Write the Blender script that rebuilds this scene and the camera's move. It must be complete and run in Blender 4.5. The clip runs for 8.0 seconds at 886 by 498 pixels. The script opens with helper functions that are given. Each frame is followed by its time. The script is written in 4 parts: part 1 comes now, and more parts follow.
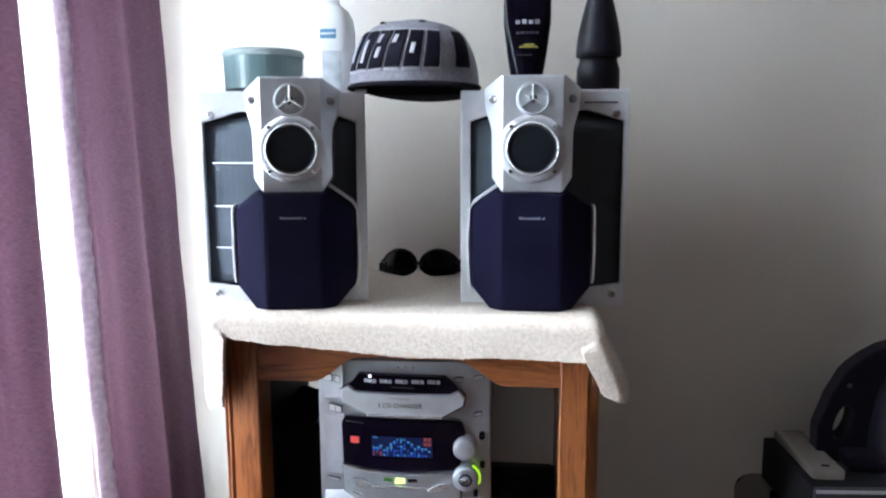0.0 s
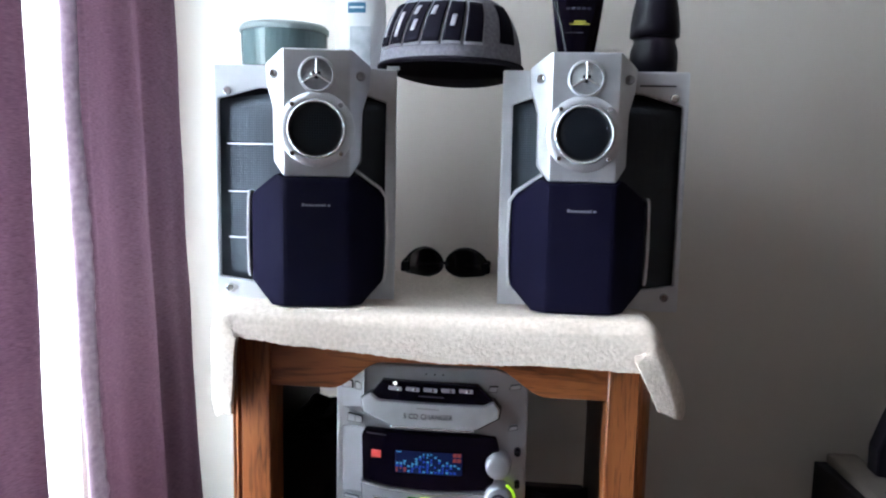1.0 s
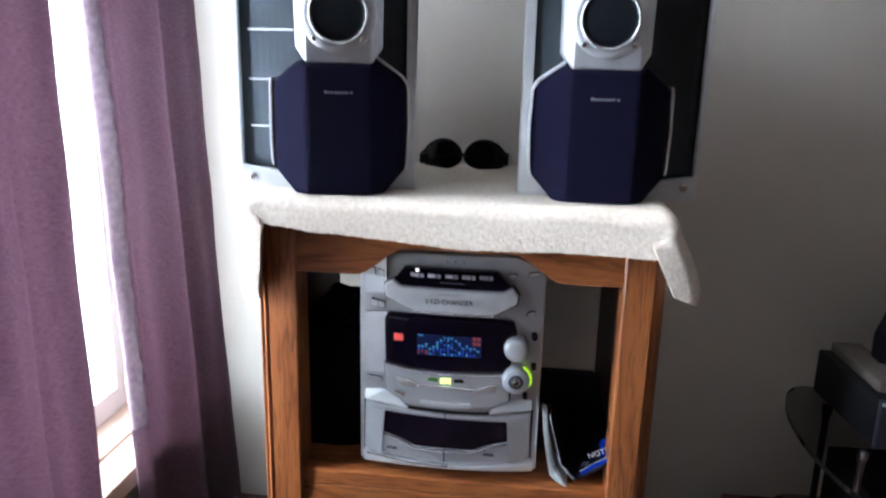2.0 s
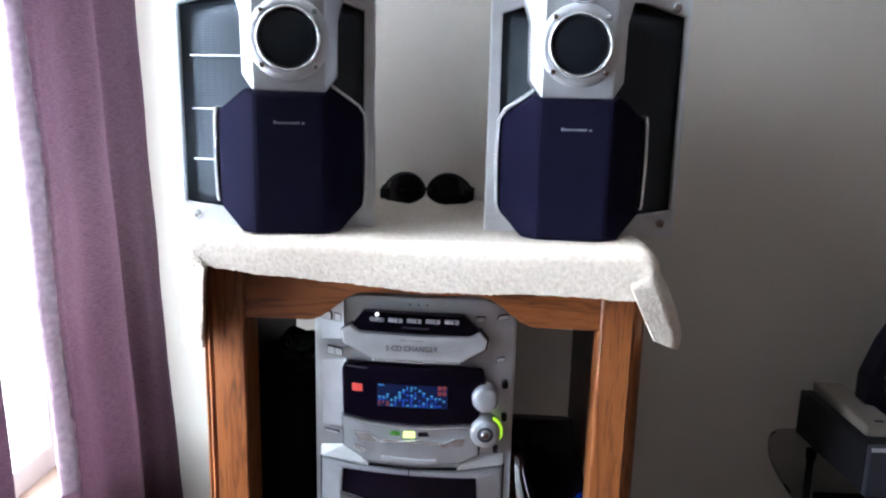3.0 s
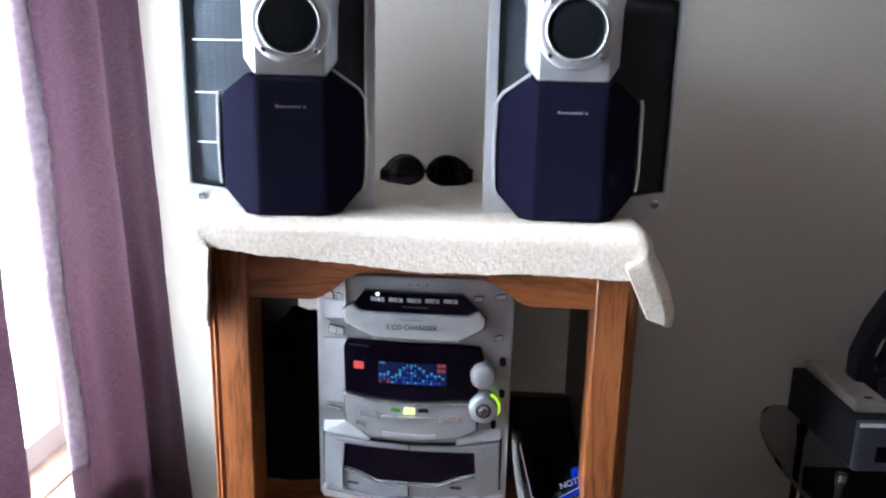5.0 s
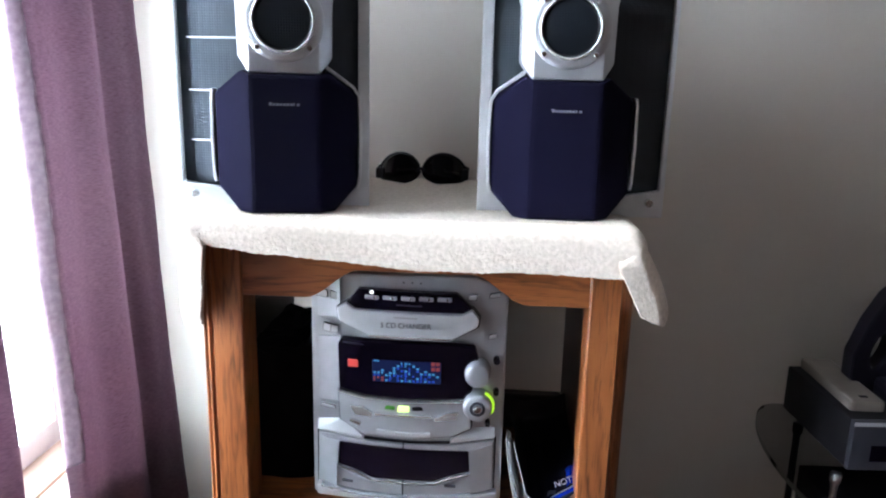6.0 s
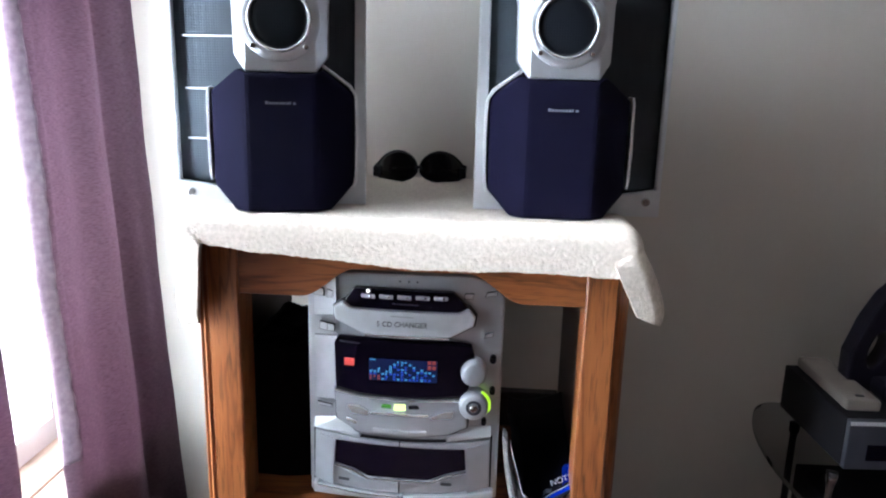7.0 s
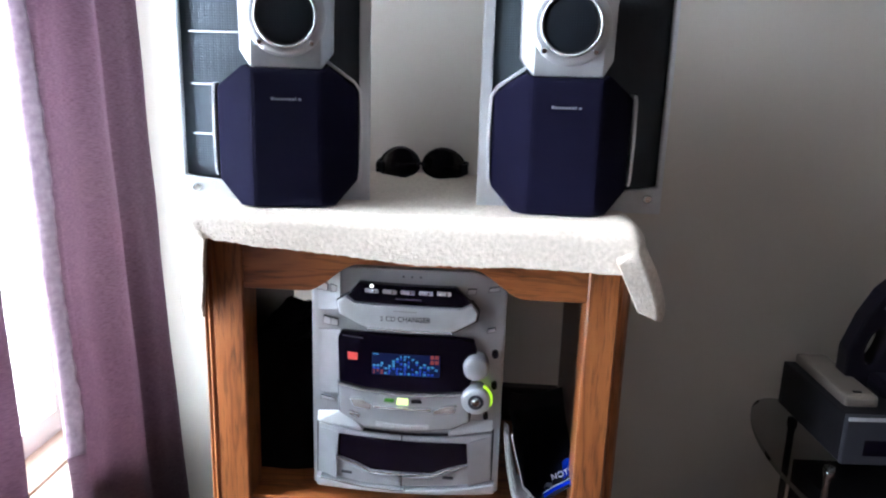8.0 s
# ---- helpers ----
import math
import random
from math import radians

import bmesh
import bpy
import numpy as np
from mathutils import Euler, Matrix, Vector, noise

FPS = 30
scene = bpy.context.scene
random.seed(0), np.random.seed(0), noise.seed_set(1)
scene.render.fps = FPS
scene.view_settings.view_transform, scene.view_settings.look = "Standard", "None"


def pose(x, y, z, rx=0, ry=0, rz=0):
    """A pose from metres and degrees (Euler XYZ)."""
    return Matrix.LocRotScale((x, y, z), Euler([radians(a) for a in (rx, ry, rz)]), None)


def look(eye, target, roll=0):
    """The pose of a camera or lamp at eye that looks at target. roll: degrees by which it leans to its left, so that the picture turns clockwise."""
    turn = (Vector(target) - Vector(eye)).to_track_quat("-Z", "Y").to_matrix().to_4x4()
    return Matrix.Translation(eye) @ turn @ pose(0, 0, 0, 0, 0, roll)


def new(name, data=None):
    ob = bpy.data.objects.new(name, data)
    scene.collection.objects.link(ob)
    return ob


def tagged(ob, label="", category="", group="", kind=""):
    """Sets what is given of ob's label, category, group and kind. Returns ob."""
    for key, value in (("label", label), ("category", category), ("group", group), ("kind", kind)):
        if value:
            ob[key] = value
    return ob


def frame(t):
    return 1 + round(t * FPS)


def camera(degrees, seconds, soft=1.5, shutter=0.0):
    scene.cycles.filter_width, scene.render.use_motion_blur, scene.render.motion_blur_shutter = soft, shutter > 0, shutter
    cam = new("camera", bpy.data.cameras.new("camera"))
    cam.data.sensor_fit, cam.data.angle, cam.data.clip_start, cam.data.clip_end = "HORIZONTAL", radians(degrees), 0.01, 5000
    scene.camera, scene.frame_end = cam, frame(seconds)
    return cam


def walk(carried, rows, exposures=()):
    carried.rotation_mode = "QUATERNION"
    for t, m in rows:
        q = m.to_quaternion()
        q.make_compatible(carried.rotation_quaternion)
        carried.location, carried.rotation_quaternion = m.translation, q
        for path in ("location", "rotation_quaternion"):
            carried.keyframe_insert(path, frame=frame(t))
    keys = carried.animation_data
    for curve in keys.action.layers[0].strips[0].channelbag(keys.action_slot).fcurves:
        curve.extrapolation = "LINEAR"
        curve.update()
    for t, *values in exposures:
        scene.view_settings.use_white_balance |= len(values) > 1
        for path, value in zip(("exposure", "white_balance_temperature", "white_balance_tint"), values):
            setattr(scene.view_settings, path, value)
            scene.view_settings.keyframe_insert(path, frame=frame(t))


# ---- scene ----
from mathutils.geometry import intersect_line_line_2d

cam = camera(62.0, 8.0, soft=2.1, shutter=0.5)
PATH = [
    (0, (0.166, -0.987, 0.954), (-0.054, 0.982, 0.679), -0.2),
    (0.2, (0.154, -0.963, 0.946), (-0.059, 1.006, 0.663), 0.5),
    (0.5, (0.114, -0.938, 0.944), (-0.084, 1.032, 0.663), 0.6),
    (1, (0.104, -0.899, 0.914), (-0.106, 1.076, 0.68), 1.2),
    (1.5, (0.094, -0.894, 0.935), (-0.112, 1.063, 0.58), -0.2),
    (1.8, (0.109, -0.909, 0.91), (-0.148, 1.03, 0.495), 1.6),
    (2, (0.087, -0.916, 0.899), (-0.13, 1.01, 0.404), 1.4),
    (2.2, (0.114, -0.892, 0.849), (-0.103, 1.083, 0.619), 2.4),
    (3.3, (0.079, -0.843, 0.9), (-0.034, 1.104, 0.457), 1.2),
    (3.5, (0.086, -0.849, 0.895), (-0.039, 1.097, 0.451), 1.8),
    (4, (0.09, -0.854, 0.888), (-0.025, 1.089, 0.43), 1.7),
    (4.5, (0.095, -0.856, 0.897), (-0.027, 1.084, 0.428), 1.5),
    (4.7, (0.087, -0.862, 0.897), (-0.044, 1.08, 0.435), 1.3),
    (5.8, (0.095, -0.863, 0.891), (-0.031, 1.082, 0.439), 1.3),
    (6, (0.096, -0.861, 0.897), (-0.036, 1.081, 0.434), 1.4),
    (6.5, (0.088, -0.864, 0.893), (-0.025, 1.079, 0.432), 1.8),
    (7, (0.101, -0.86, 0.9), (-0.032, 1.079, 0.428), 1.5),
    (7.5, (0.092, -0.863, 0.898), (-0.004, 1.075, 0.41), 2.0),
    (8, (0.094, -0.868, 0.901), (-0.031, 1.069, 0.419), 1.8),
]
walk(cam, [(t, look(eye, target, roll)) for t, eye, target, roll in PATH],
     exposures=[(0.0, 0.32, 6050, 15), (0.5, 0.22, 6050, 15), (1.5, 0.08, 6050, 15), (2.0, 0.22, 6050, 15), (2.2, 0.42, 6050, 15), (3.3, 0.42, 6050, 15), (8.0, 0.52, 6050, 15)])

# ---- world and light ----
world = bpy.data.worlds.new("sky")
scene.world = world
world.use_nodes = True
wn = world.node_tree
sky = wn.nodes.new("ShaderNodeTexSky")
sky.sky_type = "NISHITA"
sky.sun_disc = False
sky.sun_elevation = radians(23)
sky.sun_rotation = radians(-96)
wn.links.new(sky.outputs[0], wn.nodes["Background"].inputs[0])
wn.nodes["Background"].inputs[1].default_value = 0.12

sun = new("sun", bpy.data.lights.new("sun", "SUN"))
sun.data.energy = 3.0
sun.data.angle = radians(0.6)
sun.data.color = (1.0, 0.95, 0.88)
sun.matrix_world = look((0, 0, 0), (1.0, 0.06, -0.42))

daylight = new("window_daylight", bpy.data.lights.new("window_daylight", "AREA"))
daylight.data.shape = "RECTANGLE"
daylight.data.size, daylight.data.size_y = 1.70, 2.00
daylight.data.energy = 232
daylight.data.color = (0.82, 0.92, 1.0)
daylight.matrix_world = Matrix.Translation((-0.745, -0.04, 1.14)) @ Euler((radians(90), 0, radians(-90))).to_matrix().to_4x4()


# ---- materials ----
def material(name, base, rough=0.6, metal=0.0, dark=None, scale=20.0, stretch=(1, 1, 1), bump=0.0, fine=300.0, detail=4, translucent=0.0, coat=0.0, spec=0.5):
    """A surface with two scales of variation: slow blotches between two tones, and a fine relief."""
    m = bpy.data.materials.new(name)
    m.use_nodes = True
    n, l = m.node_tree.nodes, m.node_tree.links
    b = n["Principled BSDF"]
    rough = 0.32 if 0.24 < rough < 0.32 else rough
    b.inputs["Roughness"].default_value = rough
    b.inputs["Metallic"].default_value = metal
    b.inputs["Coat Weight"].default_value = coat
    b.inputs["Specular IOR Level"].default_value = spec
    co = n.new("ShaderNodeTexCoord")
    mp = n.new("ShaderNodeMapping")
    mp.inputs["Scale"].default_value = stretch
    l.new(co.outputs["Object"], mp.inputs[0])
    no = n.new("ShaderNodeTexNoise")
    no.inputs["Scale"].default_value = scale
    no.inputs["Detail"].default_value = detail
    l.new(mp.outputs[0], no.inputs["Vector"])
    mix = n.new("ShaderNodeMix")
    mix.data_type = "RGBA"
    dark = dark or tuple(c * 0.86 for c in base)
    mix.inputs[6].default_value = (*dark, 1)
    mix.inputs[7].default_value = (*base, 1)
    ramp = n.new("ShaderNodeMapRange")
    ramp.inputs[1].default_value, ramp.inputs[2].default_value = 0.3, 0.7
    l.new(no.outputs[0], ramp.inputs[0])
    l.new(ramp.outputs[0], mix.inputs[0])
    l.new(mix.outputs[2], b.inputs["Base Color"])
    f = n.new("ShaderNodeTexNoise")
    f.inputs["Scale"].default_value = fine
    f.inputs["Detail"].default_value = 3
    l.new(mp.outputs[0], f.inputs["Vector"])
    rr = n.new("ShaderNodeMapRange")
    vary = 0.03 if metal < 0.5 else 0.012
    rr.inputs[3].default_value, rr.inputs[4].default_value = rough - vary if rough > 0.1 else rough, min(1, rough + vary)
    l.new(f.outputs[0], rr.inputs[0])
    l.new(rr.outputs[0], b.inputs["Roughness"])
    if bump:
        bp = n.new("ShaderNodeBump")
        bp.inputs["Strength"].default_value = bump
        bp.inputs["Distance"].default_value = 0.002
        l.new(f.outputs[0], bp.inputs["Height"])
        l.new(bp.outputs[0], b.inputs["Normal"])
    if translucent:
        tr = n.new("ShaderNodeBsdfTranslucent")
        l.new(mix.outputs[2], tr.inputs[0])
        ms = n.new("ShaderNodeMixShader")
        ms.inputs[0].default_value = translucent
        l.new(b.outputs[0], ms.inputs[1])
        l.new(tr.outputs[0], ms.inputs[2])
        l.new(ms.outputs[0], n["Material Output"].inputs[0])
    return m


def oak(name, tone, grain_axis):
    """Honey oak: rings stretched along the grain, with dark pores."""
    m = bpy.data.materials.new(name)
    m.use_nodes = True
    n, l = m.node_tree.nodes, m.node_tree.links
    b = n["Principled BSDF"]
    b.inputs["Roughness"].default_value = 0.38
    b.inputs["Coat Weight"].default_value = 0.05
    co = n.new("ShaderNodeTexCoord")
    oi = n.new("ShaderNodeObjectInfo")
    add = n.new("ShaderNodeVectorMath")
    add.operation = "ADD"
    l.new(co.outputs["Object"], add.inputs[0])
    l.new(oi.outputs["Random"], add.inputs[1])
    mp = n.new("ShaderNodeMapping")
    st = [13.0, 13.0, 13.0]
    st[grain_axis] = 2.3
    mp.inputs["Scale"].default_value = st
    l.new(add.outputs[0], mp.inputs[0])
    a = n.new("ShaderNodeTexNoise")
    a.inputs["Scale"].default_value = 1.0
    a.inputs["Detail"].default_value = 4.0
    a.inputs["Distortion"].default_value = 0.6
    l.new(mp.outputs[0], a.inputs["Vector"])
    mu = n.new("ShaderNodeMath")
    mu.operation = "MULTIPLY"
    mu.inputs[1].default_value = 14.0
    l.new(a.outputs[0], mu.inputs[0])
    fr = n.new("ShaderNodeMath")
    fr.operation = "PINGPONG"
    fr.inputs[1].default_value = 1.0
    l.new(mu.outputs[0], fr.inputs[0])
    cr = n.new("ShaderNodeValToRGB")
    e = cr.color_ramp.elements
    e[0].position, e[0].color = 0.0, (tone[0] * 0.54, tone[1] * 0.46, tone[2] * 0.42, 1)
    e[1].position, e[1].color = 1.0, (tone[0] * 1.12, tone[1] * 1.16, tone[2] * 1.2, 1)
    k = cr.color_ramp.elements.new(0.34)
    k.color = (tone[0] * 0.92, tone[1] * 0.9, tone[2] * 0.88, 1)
    l.new(fr.outputs[0], cr.inputs[0])
    st2 = [380.0, 380.0, 380.0]
    st2[grain_axis] = 22.0
    mp2 = n.new("ShaderNodeMapping")
    mp2.inputs["Scale"].default_value = st2
    l.new(add.outputs[0], mp2.inputs[0])
    p = n.new("ShaderNodeTexNoise")
    p.inputs["Scale"].default_value = 1.0
    l.new(mp2.outputs[0], p.inputs["Vector"])
    pr = n.new("ShaderNodeMapRange")
    pr.inputs[1].default_value, pr.inputs[2].default_value = 0.38, 0.47
    pr.inputs[3].default_value = 0.62
    l.new(p.outputs[0], pr.inputs[0])
    mx = n.new("ShaderNodeMix")
    mx.data_type = "RGBA"
    mx.blend_type = "MULTIPLY"
    mx.inputs[0].default_value = 1.0
    l.new(cr.outputs[0], mx.inputs[6])
    l.new(pr.outputs[0], mx.inputs[7])
    l.new(mx.outputs[2], b.inputs["Base Color"])
    bp = n.new("ShaderNodeBump")
    bp.inputs["Strength"].default_value = 0.25
    bp.inputs["Distance"].default_value = 0.001
    l.new(p.outputs[0], bp.inputs["Height"])
    l.new(bp.outputs[0], b.inputs["Normal"])
    return m


def glowing(name, colour, strength):
    m = bpy.data.materials.new(name)
    m.use_nodes = True
    b = m.node_tree.nodes["Principled BSDF"]
    b.inputs["Base Color"].default_value = (*[c * 0.3 for c in colour], 1)
    b.inputs["Specular IOR Level"].default_value = 0.1
    b.inputs["Emission Color"].default_value = (*colour, 1)
    b.inputs["Emission Strength"].default_value = strength
    return m


def perforated(name, base, metal=0.0):
    """Black painted metal with rows of fine round holes."""
    m = material(name, base, 0.42, metal, scale=30, spec=0.25)
    n, l = m.node_tree.nodes, m.node_tree.links
    b = n["Principled BSDF"]
    co = n.new("ShaderNodeTexCoord")
    v = n.new("ShaderNodeTexVoronoi")
    v.inputs["Scale"].default_value = 330
    v.inputs["Randomness"].default_value = 0.0
    l.new(co.outputs["Object"], v.inputs["Vector"])
    bp = n.new("ShaderNodeBump")
    bp.inputs["Strength"].default_value = 0.5
    bp.inputs["Distance"].default_value = 0.0008
    l.new(v.outputs["Distance"], bp.inputs["Height"])
    l.new(bp.outputs[0], b.inputs["Normal"])
    return m


WALL = material("wall_paint", (0.66, 0.615, 0.55), 0.7, dark=(0.62, 0.575, 0.51), scale=2.2, bump=0.12, fine=160)
BOUNCE_BROWN = material("brown_unseen_walls", (0.19, 0.118, 0.085), 0.6, scale=5, stretch=(8, 8, 0.4), bump=0.1)
WHITE_PAINT = material("white_paint", (0.78, 0.78, 0.75), 0.45, scale=6, bump=0.05)
CEILING_PAINT = material("ceiling_paint", (0.64, 0.61, 0.57), 0.8, scale=4, bump=0.1, fine=120)
SILL_STONE = material("sill_paint", (0.50, 0.36, 0.27), 0.6, scale=18, bump=0.15, fine=90)
CARPET = material("carpet", (0.105, 0.058, 0.042), 0.95, scale=12, bump=0.8, fine=500)
HEM_GREY = material("pale_hem_lining", (0.52, 0.44, 0.48), 0.85, dark=(0.36, 0.29, 0.33), scale=120, bump=0.4, fine=500, translucent=0.66)
CURTAIN = material("plum_curtain", (0.25, 0.172, 0.206), 0.85, dark=(0.150, 0.098, 0.122), scale=160, stretch=(0.6, 1, 5), bump=0.35, fine=700, translucent=0.47)
OAK_UP = oak("oak_upright", (0.285, 0.090, 0.027), 2)
# near-black tone: the bay's shade is put into the inner boards' colour
OAK_SHADE = oak("inner_oak_shade_tone", (0.020, 0.009, 0.008), 2)
OAK_LONG = oak("oak_along", (0.285, 0.090, 0.027), 0)
TERRY = material("terry_towel", (0.74, 0.65, 0.565), 0.95, dark=(0.57, 0.49, 0.41), scale=190, detail=5, bump=0.5, fine=300)
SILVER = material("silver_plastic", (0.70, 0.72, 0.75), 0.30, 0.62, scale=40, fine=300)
SILVER_SOFT = material("silver_matt_plastic", (0.49, 0.51, 0.545), 0.33, 0.60, scale=30, fine=300)
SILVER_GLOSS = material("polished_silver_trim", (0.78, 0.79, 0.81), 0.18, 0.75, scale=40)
BLOCK_SILVER = material("silver_painted_block", (0.62, 0.63, 0.66), 0.33, 0.64, scale=40, bump=0.02, fine=900)
FRAME_SILVER = material("silver_painted_frame", (0.69, 0.70, 0.72), 0.36, 0.35, scale=30, bump=0.03, fine=900)
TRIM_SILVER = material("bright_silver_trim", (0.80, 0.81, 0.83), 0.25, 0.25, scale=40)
GREY_FILM = material("grey_vinyl", (0.33, 0.32, 0.34), 0.45, 0.0, scale=60, bump=0.05)
MESH_BLACK = perforated("black_speaker_mesh", (0.055, 0.064, 0.076), 0.8)
CONE_BLACK = perforated("black_dome_mesh", (0.006, 0.008, 0.012))
NAVY = material("navy_grille_cloth", (0.0052, 0.0044, 0.0175), 0.9, dark=(0.0042, 0.0035, 0.0135), scale=8, bump=0.35, fine=1400, spec=0.08)
BLACK = material("black_plastic", (0.005, 0.004, 0.008), 0.42, scale=30, spec=0.18)
BLACK_GLOSS = material("black_gloss_window", (0.003, 0.002, 0.006), 0.09, scale=20, spec=0.2)
BLACK_CLOTH = material("black_cloth", (0.006, 0.006, 0.007), 1.0, scale=60, bump=0.4, fine=300, spec=0.1)
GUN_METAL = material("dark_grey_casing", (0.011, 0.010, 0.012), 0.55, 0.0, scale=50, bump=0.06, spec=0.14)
STEEL_FRONT = material("grey_front_panel", (0.06, 0.062, 0.078), 0.35, 0.5, scale=30)
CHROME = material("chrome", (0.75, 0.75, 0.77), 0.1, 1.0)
PALE_PLASTIC = material("pale_plastic", (0.15, 0.127, 0.108), 0.5, scale=40)
LETTER_GREY = material("grey_print", (0.05, 0.052, 0.065), 0.5)
MARK_PALE = material("pale_print", (0.60, 0.60, 0.62), 0.4)
BADGE = material("silver_badge", (0.30, 0.30, 0.33), 0.4, scale=900)
DIAL_GREY = material("grey_buttons", (0.42, 0.42, 0.44), 0.3, 0.3)
RED_LABEL = glowing("red_lamp", (0.9, 0.12, 0.10), 0.45)
SCREEN_BLUE = glowing("dim_blue_screen", (0.012, 0.022, 0.11), 0.13)
CELL_BLUE = glowing("blue_display_cell", (0.03, 0.10, 0.60), 0.32)
CELL_CYAN = glowing("cyan_display_cell", (0.10, 0.42, 0.75), 0.34)
CELL_RED = glowing("red_display_cell", (0.42, 0.09, 0.09), 0.26)
GREEN_LAMP = glowing("green_lamp", (0.72, 0.95, 0.22), 1.6)
GREEN_RING = glowing("green_ring_light", (0.40, 0.75, 0.03), 0.8)
GREEN_DIM = glowing("dim_green_lamp", (0.1, 0.35, 0.05), 0.15)
WHITE_LAMP = glowing("white_pilot_lamp", (0.95, 0.97, 0.9), 1.6)
CAP_GREY = material("heather_grey_wool", (0.27, 0.265, 0.295), 0.9, dark=(0.18, 0.175, 0.205), scale=220, bump=0.5, fine=800)
CAP_DARK = material("black_cap_lining", (0.012, 0.010, 0.016), 0.9, scale=80, bump=0.3, spec=0.08)
CAP_PRINT = material("black_felt_print", (0.008, 0.007, 0.014), 0.85, scale=90, bump=0.3, spec=0.08)
CAP_EDGE = material("white_stitching", (0.46, 0.455, 0.485), 0.8, scale=200, bump=0.4)
LOTION = material("white_bottle", (0.78, 0.79, 0.78), 0.3, scale=10)
LABEL_BLUE = material("blue_label", (0.05, 0.16, 0.27), 0.4)
LABEL_PALE = material("pale_grey_label", (0.55, 0.58, 0.6), 0.4, dark=(0.34, 0.38, 0.40), scale=60)
TUB_GREEN = material("grey_green_tub", (0.085, 0.125, 0.125), 0.22, dark=(0.10, 0.14, 0.14), scale=25)
TUB_LID = material("translucent_white_lid", (0.36, 0.42, 0.41), 0.3, scale=20, translucent=0.3)
YELLOW_PRINT = material("yellow_print", (0.42, 0.37, 0.06), 0.5)
BLUE_PRINT = material("blue_gloss_print", (0.008, 0.045, 0.50), 0.2, dark=(0.003, 0.014, 0.20), scale=24)
COVER_BLACK = material("black_gloss_cover", (0.002, 0.002, 0.008), 0.5, dark=(0.002, 0.002, 0.005), scale=20, spec=0.12)
PAPER = material("white_paper_edges", (0.84, 0.86, 0.88), 0.6, dark=(0.55, 0.58, 0.62), scale=260, stretch=(1, 0.05, 1))
DARK_RED = material("dark_red_box", (0.11, 0.015, 0.018), 0.6, scale=20)

GLASS = bpy.data.materials.new("clear_glass")
GLASS.use_nodes = True
gb = GLASS.node_tree.nodes["Principled BSDF"]
gb.inputs["Transmission Weight"].default_value = 1.0
gb.inputs["Roughness"].default_value = 0.02
gb.inputs["Base Color"].default_value = (0.86, 0.95, 0.92, 1)


# ---- small builders ----
def thing(name, m, label, category, group="", kind=""):
    ob = new(name)
    ob.matrix_basis = m
    ob.empty_display_size = 0.05
    return tagged(ob, label, category, group, kind)


def part(name, bm, mat, parent, label="", smooth=False):
    me = bpy.data.meshes.new(name)
    bmesh.ops.recalc_face_normals(bm, faces=bm.faces)
    bm.to_mesh(me)
    bm.free()
    me.materials.append(mat)
    if smooth:
        me.polygons.foreach_set("use_smooth", [True] * len(me.polygons))
    ob = new(name, me)
    if parent is not None:
        ob.parent = parent
    return tagged(ob, label)


def structure(name, bm, mat, label):
    return tagged(part(name, bm, mat, None), label, name.split("_")[0], kind="structure")


def soften(bm, width, segments=2, angle=25):
    if width <= 0:
        return bm
    edges = [e for e in bm.edges if len(e.link_faces) == 2 and e.calc_face_angle(0) > radians(angle)]
    bmesh.ops.bevel(bm, geom=edges, offset=width, segments=segments, profile=0.6, affect="EDGES", clamp_overlap=True)
    return bm


def box(x0, x1, y0, y1, z0, z1, bevel=0.0, bm=None):
    own = bm is None
    bm = bmesh.new() if own else bm
    m = Matrix.Translation(((x0 + x1) / 2, (y0 + y1) / 2, (z0 + z1) / 2)) @ Matrix.Diagonal((x1 - x0, y1 - y0, z1 - z0, 1))
    bmesh.ops.create_cube(bm, size=1, matrix=m)
    if own:
        soften(bm, bevel)
    return bm


def slab(outline, y0, y1, bevel=0.0, slices=(), bulge=None):
    """A plate: an outline in x and z, from y0 (front) to y1 (back), sliced at given x and bent by bulge(x)."""
    bm = bmesh.new()
    vs = [bm.verts.new((x, y0, z)) for x, z in outline]
    f = bm.faces.new(vs)
    r = bmesh.ops.extrude_face_region(bm, geom=[f])
    for v in r["geom"]:
        if isinstance(v, bmesh.types.BMVert):
            v.co.y = y1
    bmesh.ops.recalc_face_normals(bm, faces=bm.faces)
    soften(bm, bevel)
    for x in slices:
        bmesh.ops.bisect_plane(bm, geom=[*bm.verts, *bm.edges, *bm.faces], plane_co=(x, 0, 0), plane_no=(1, 0, 0))
    if bulge:
        for v in bm.verts:
            v.co.y += bulge(v.co.x)
    return bm


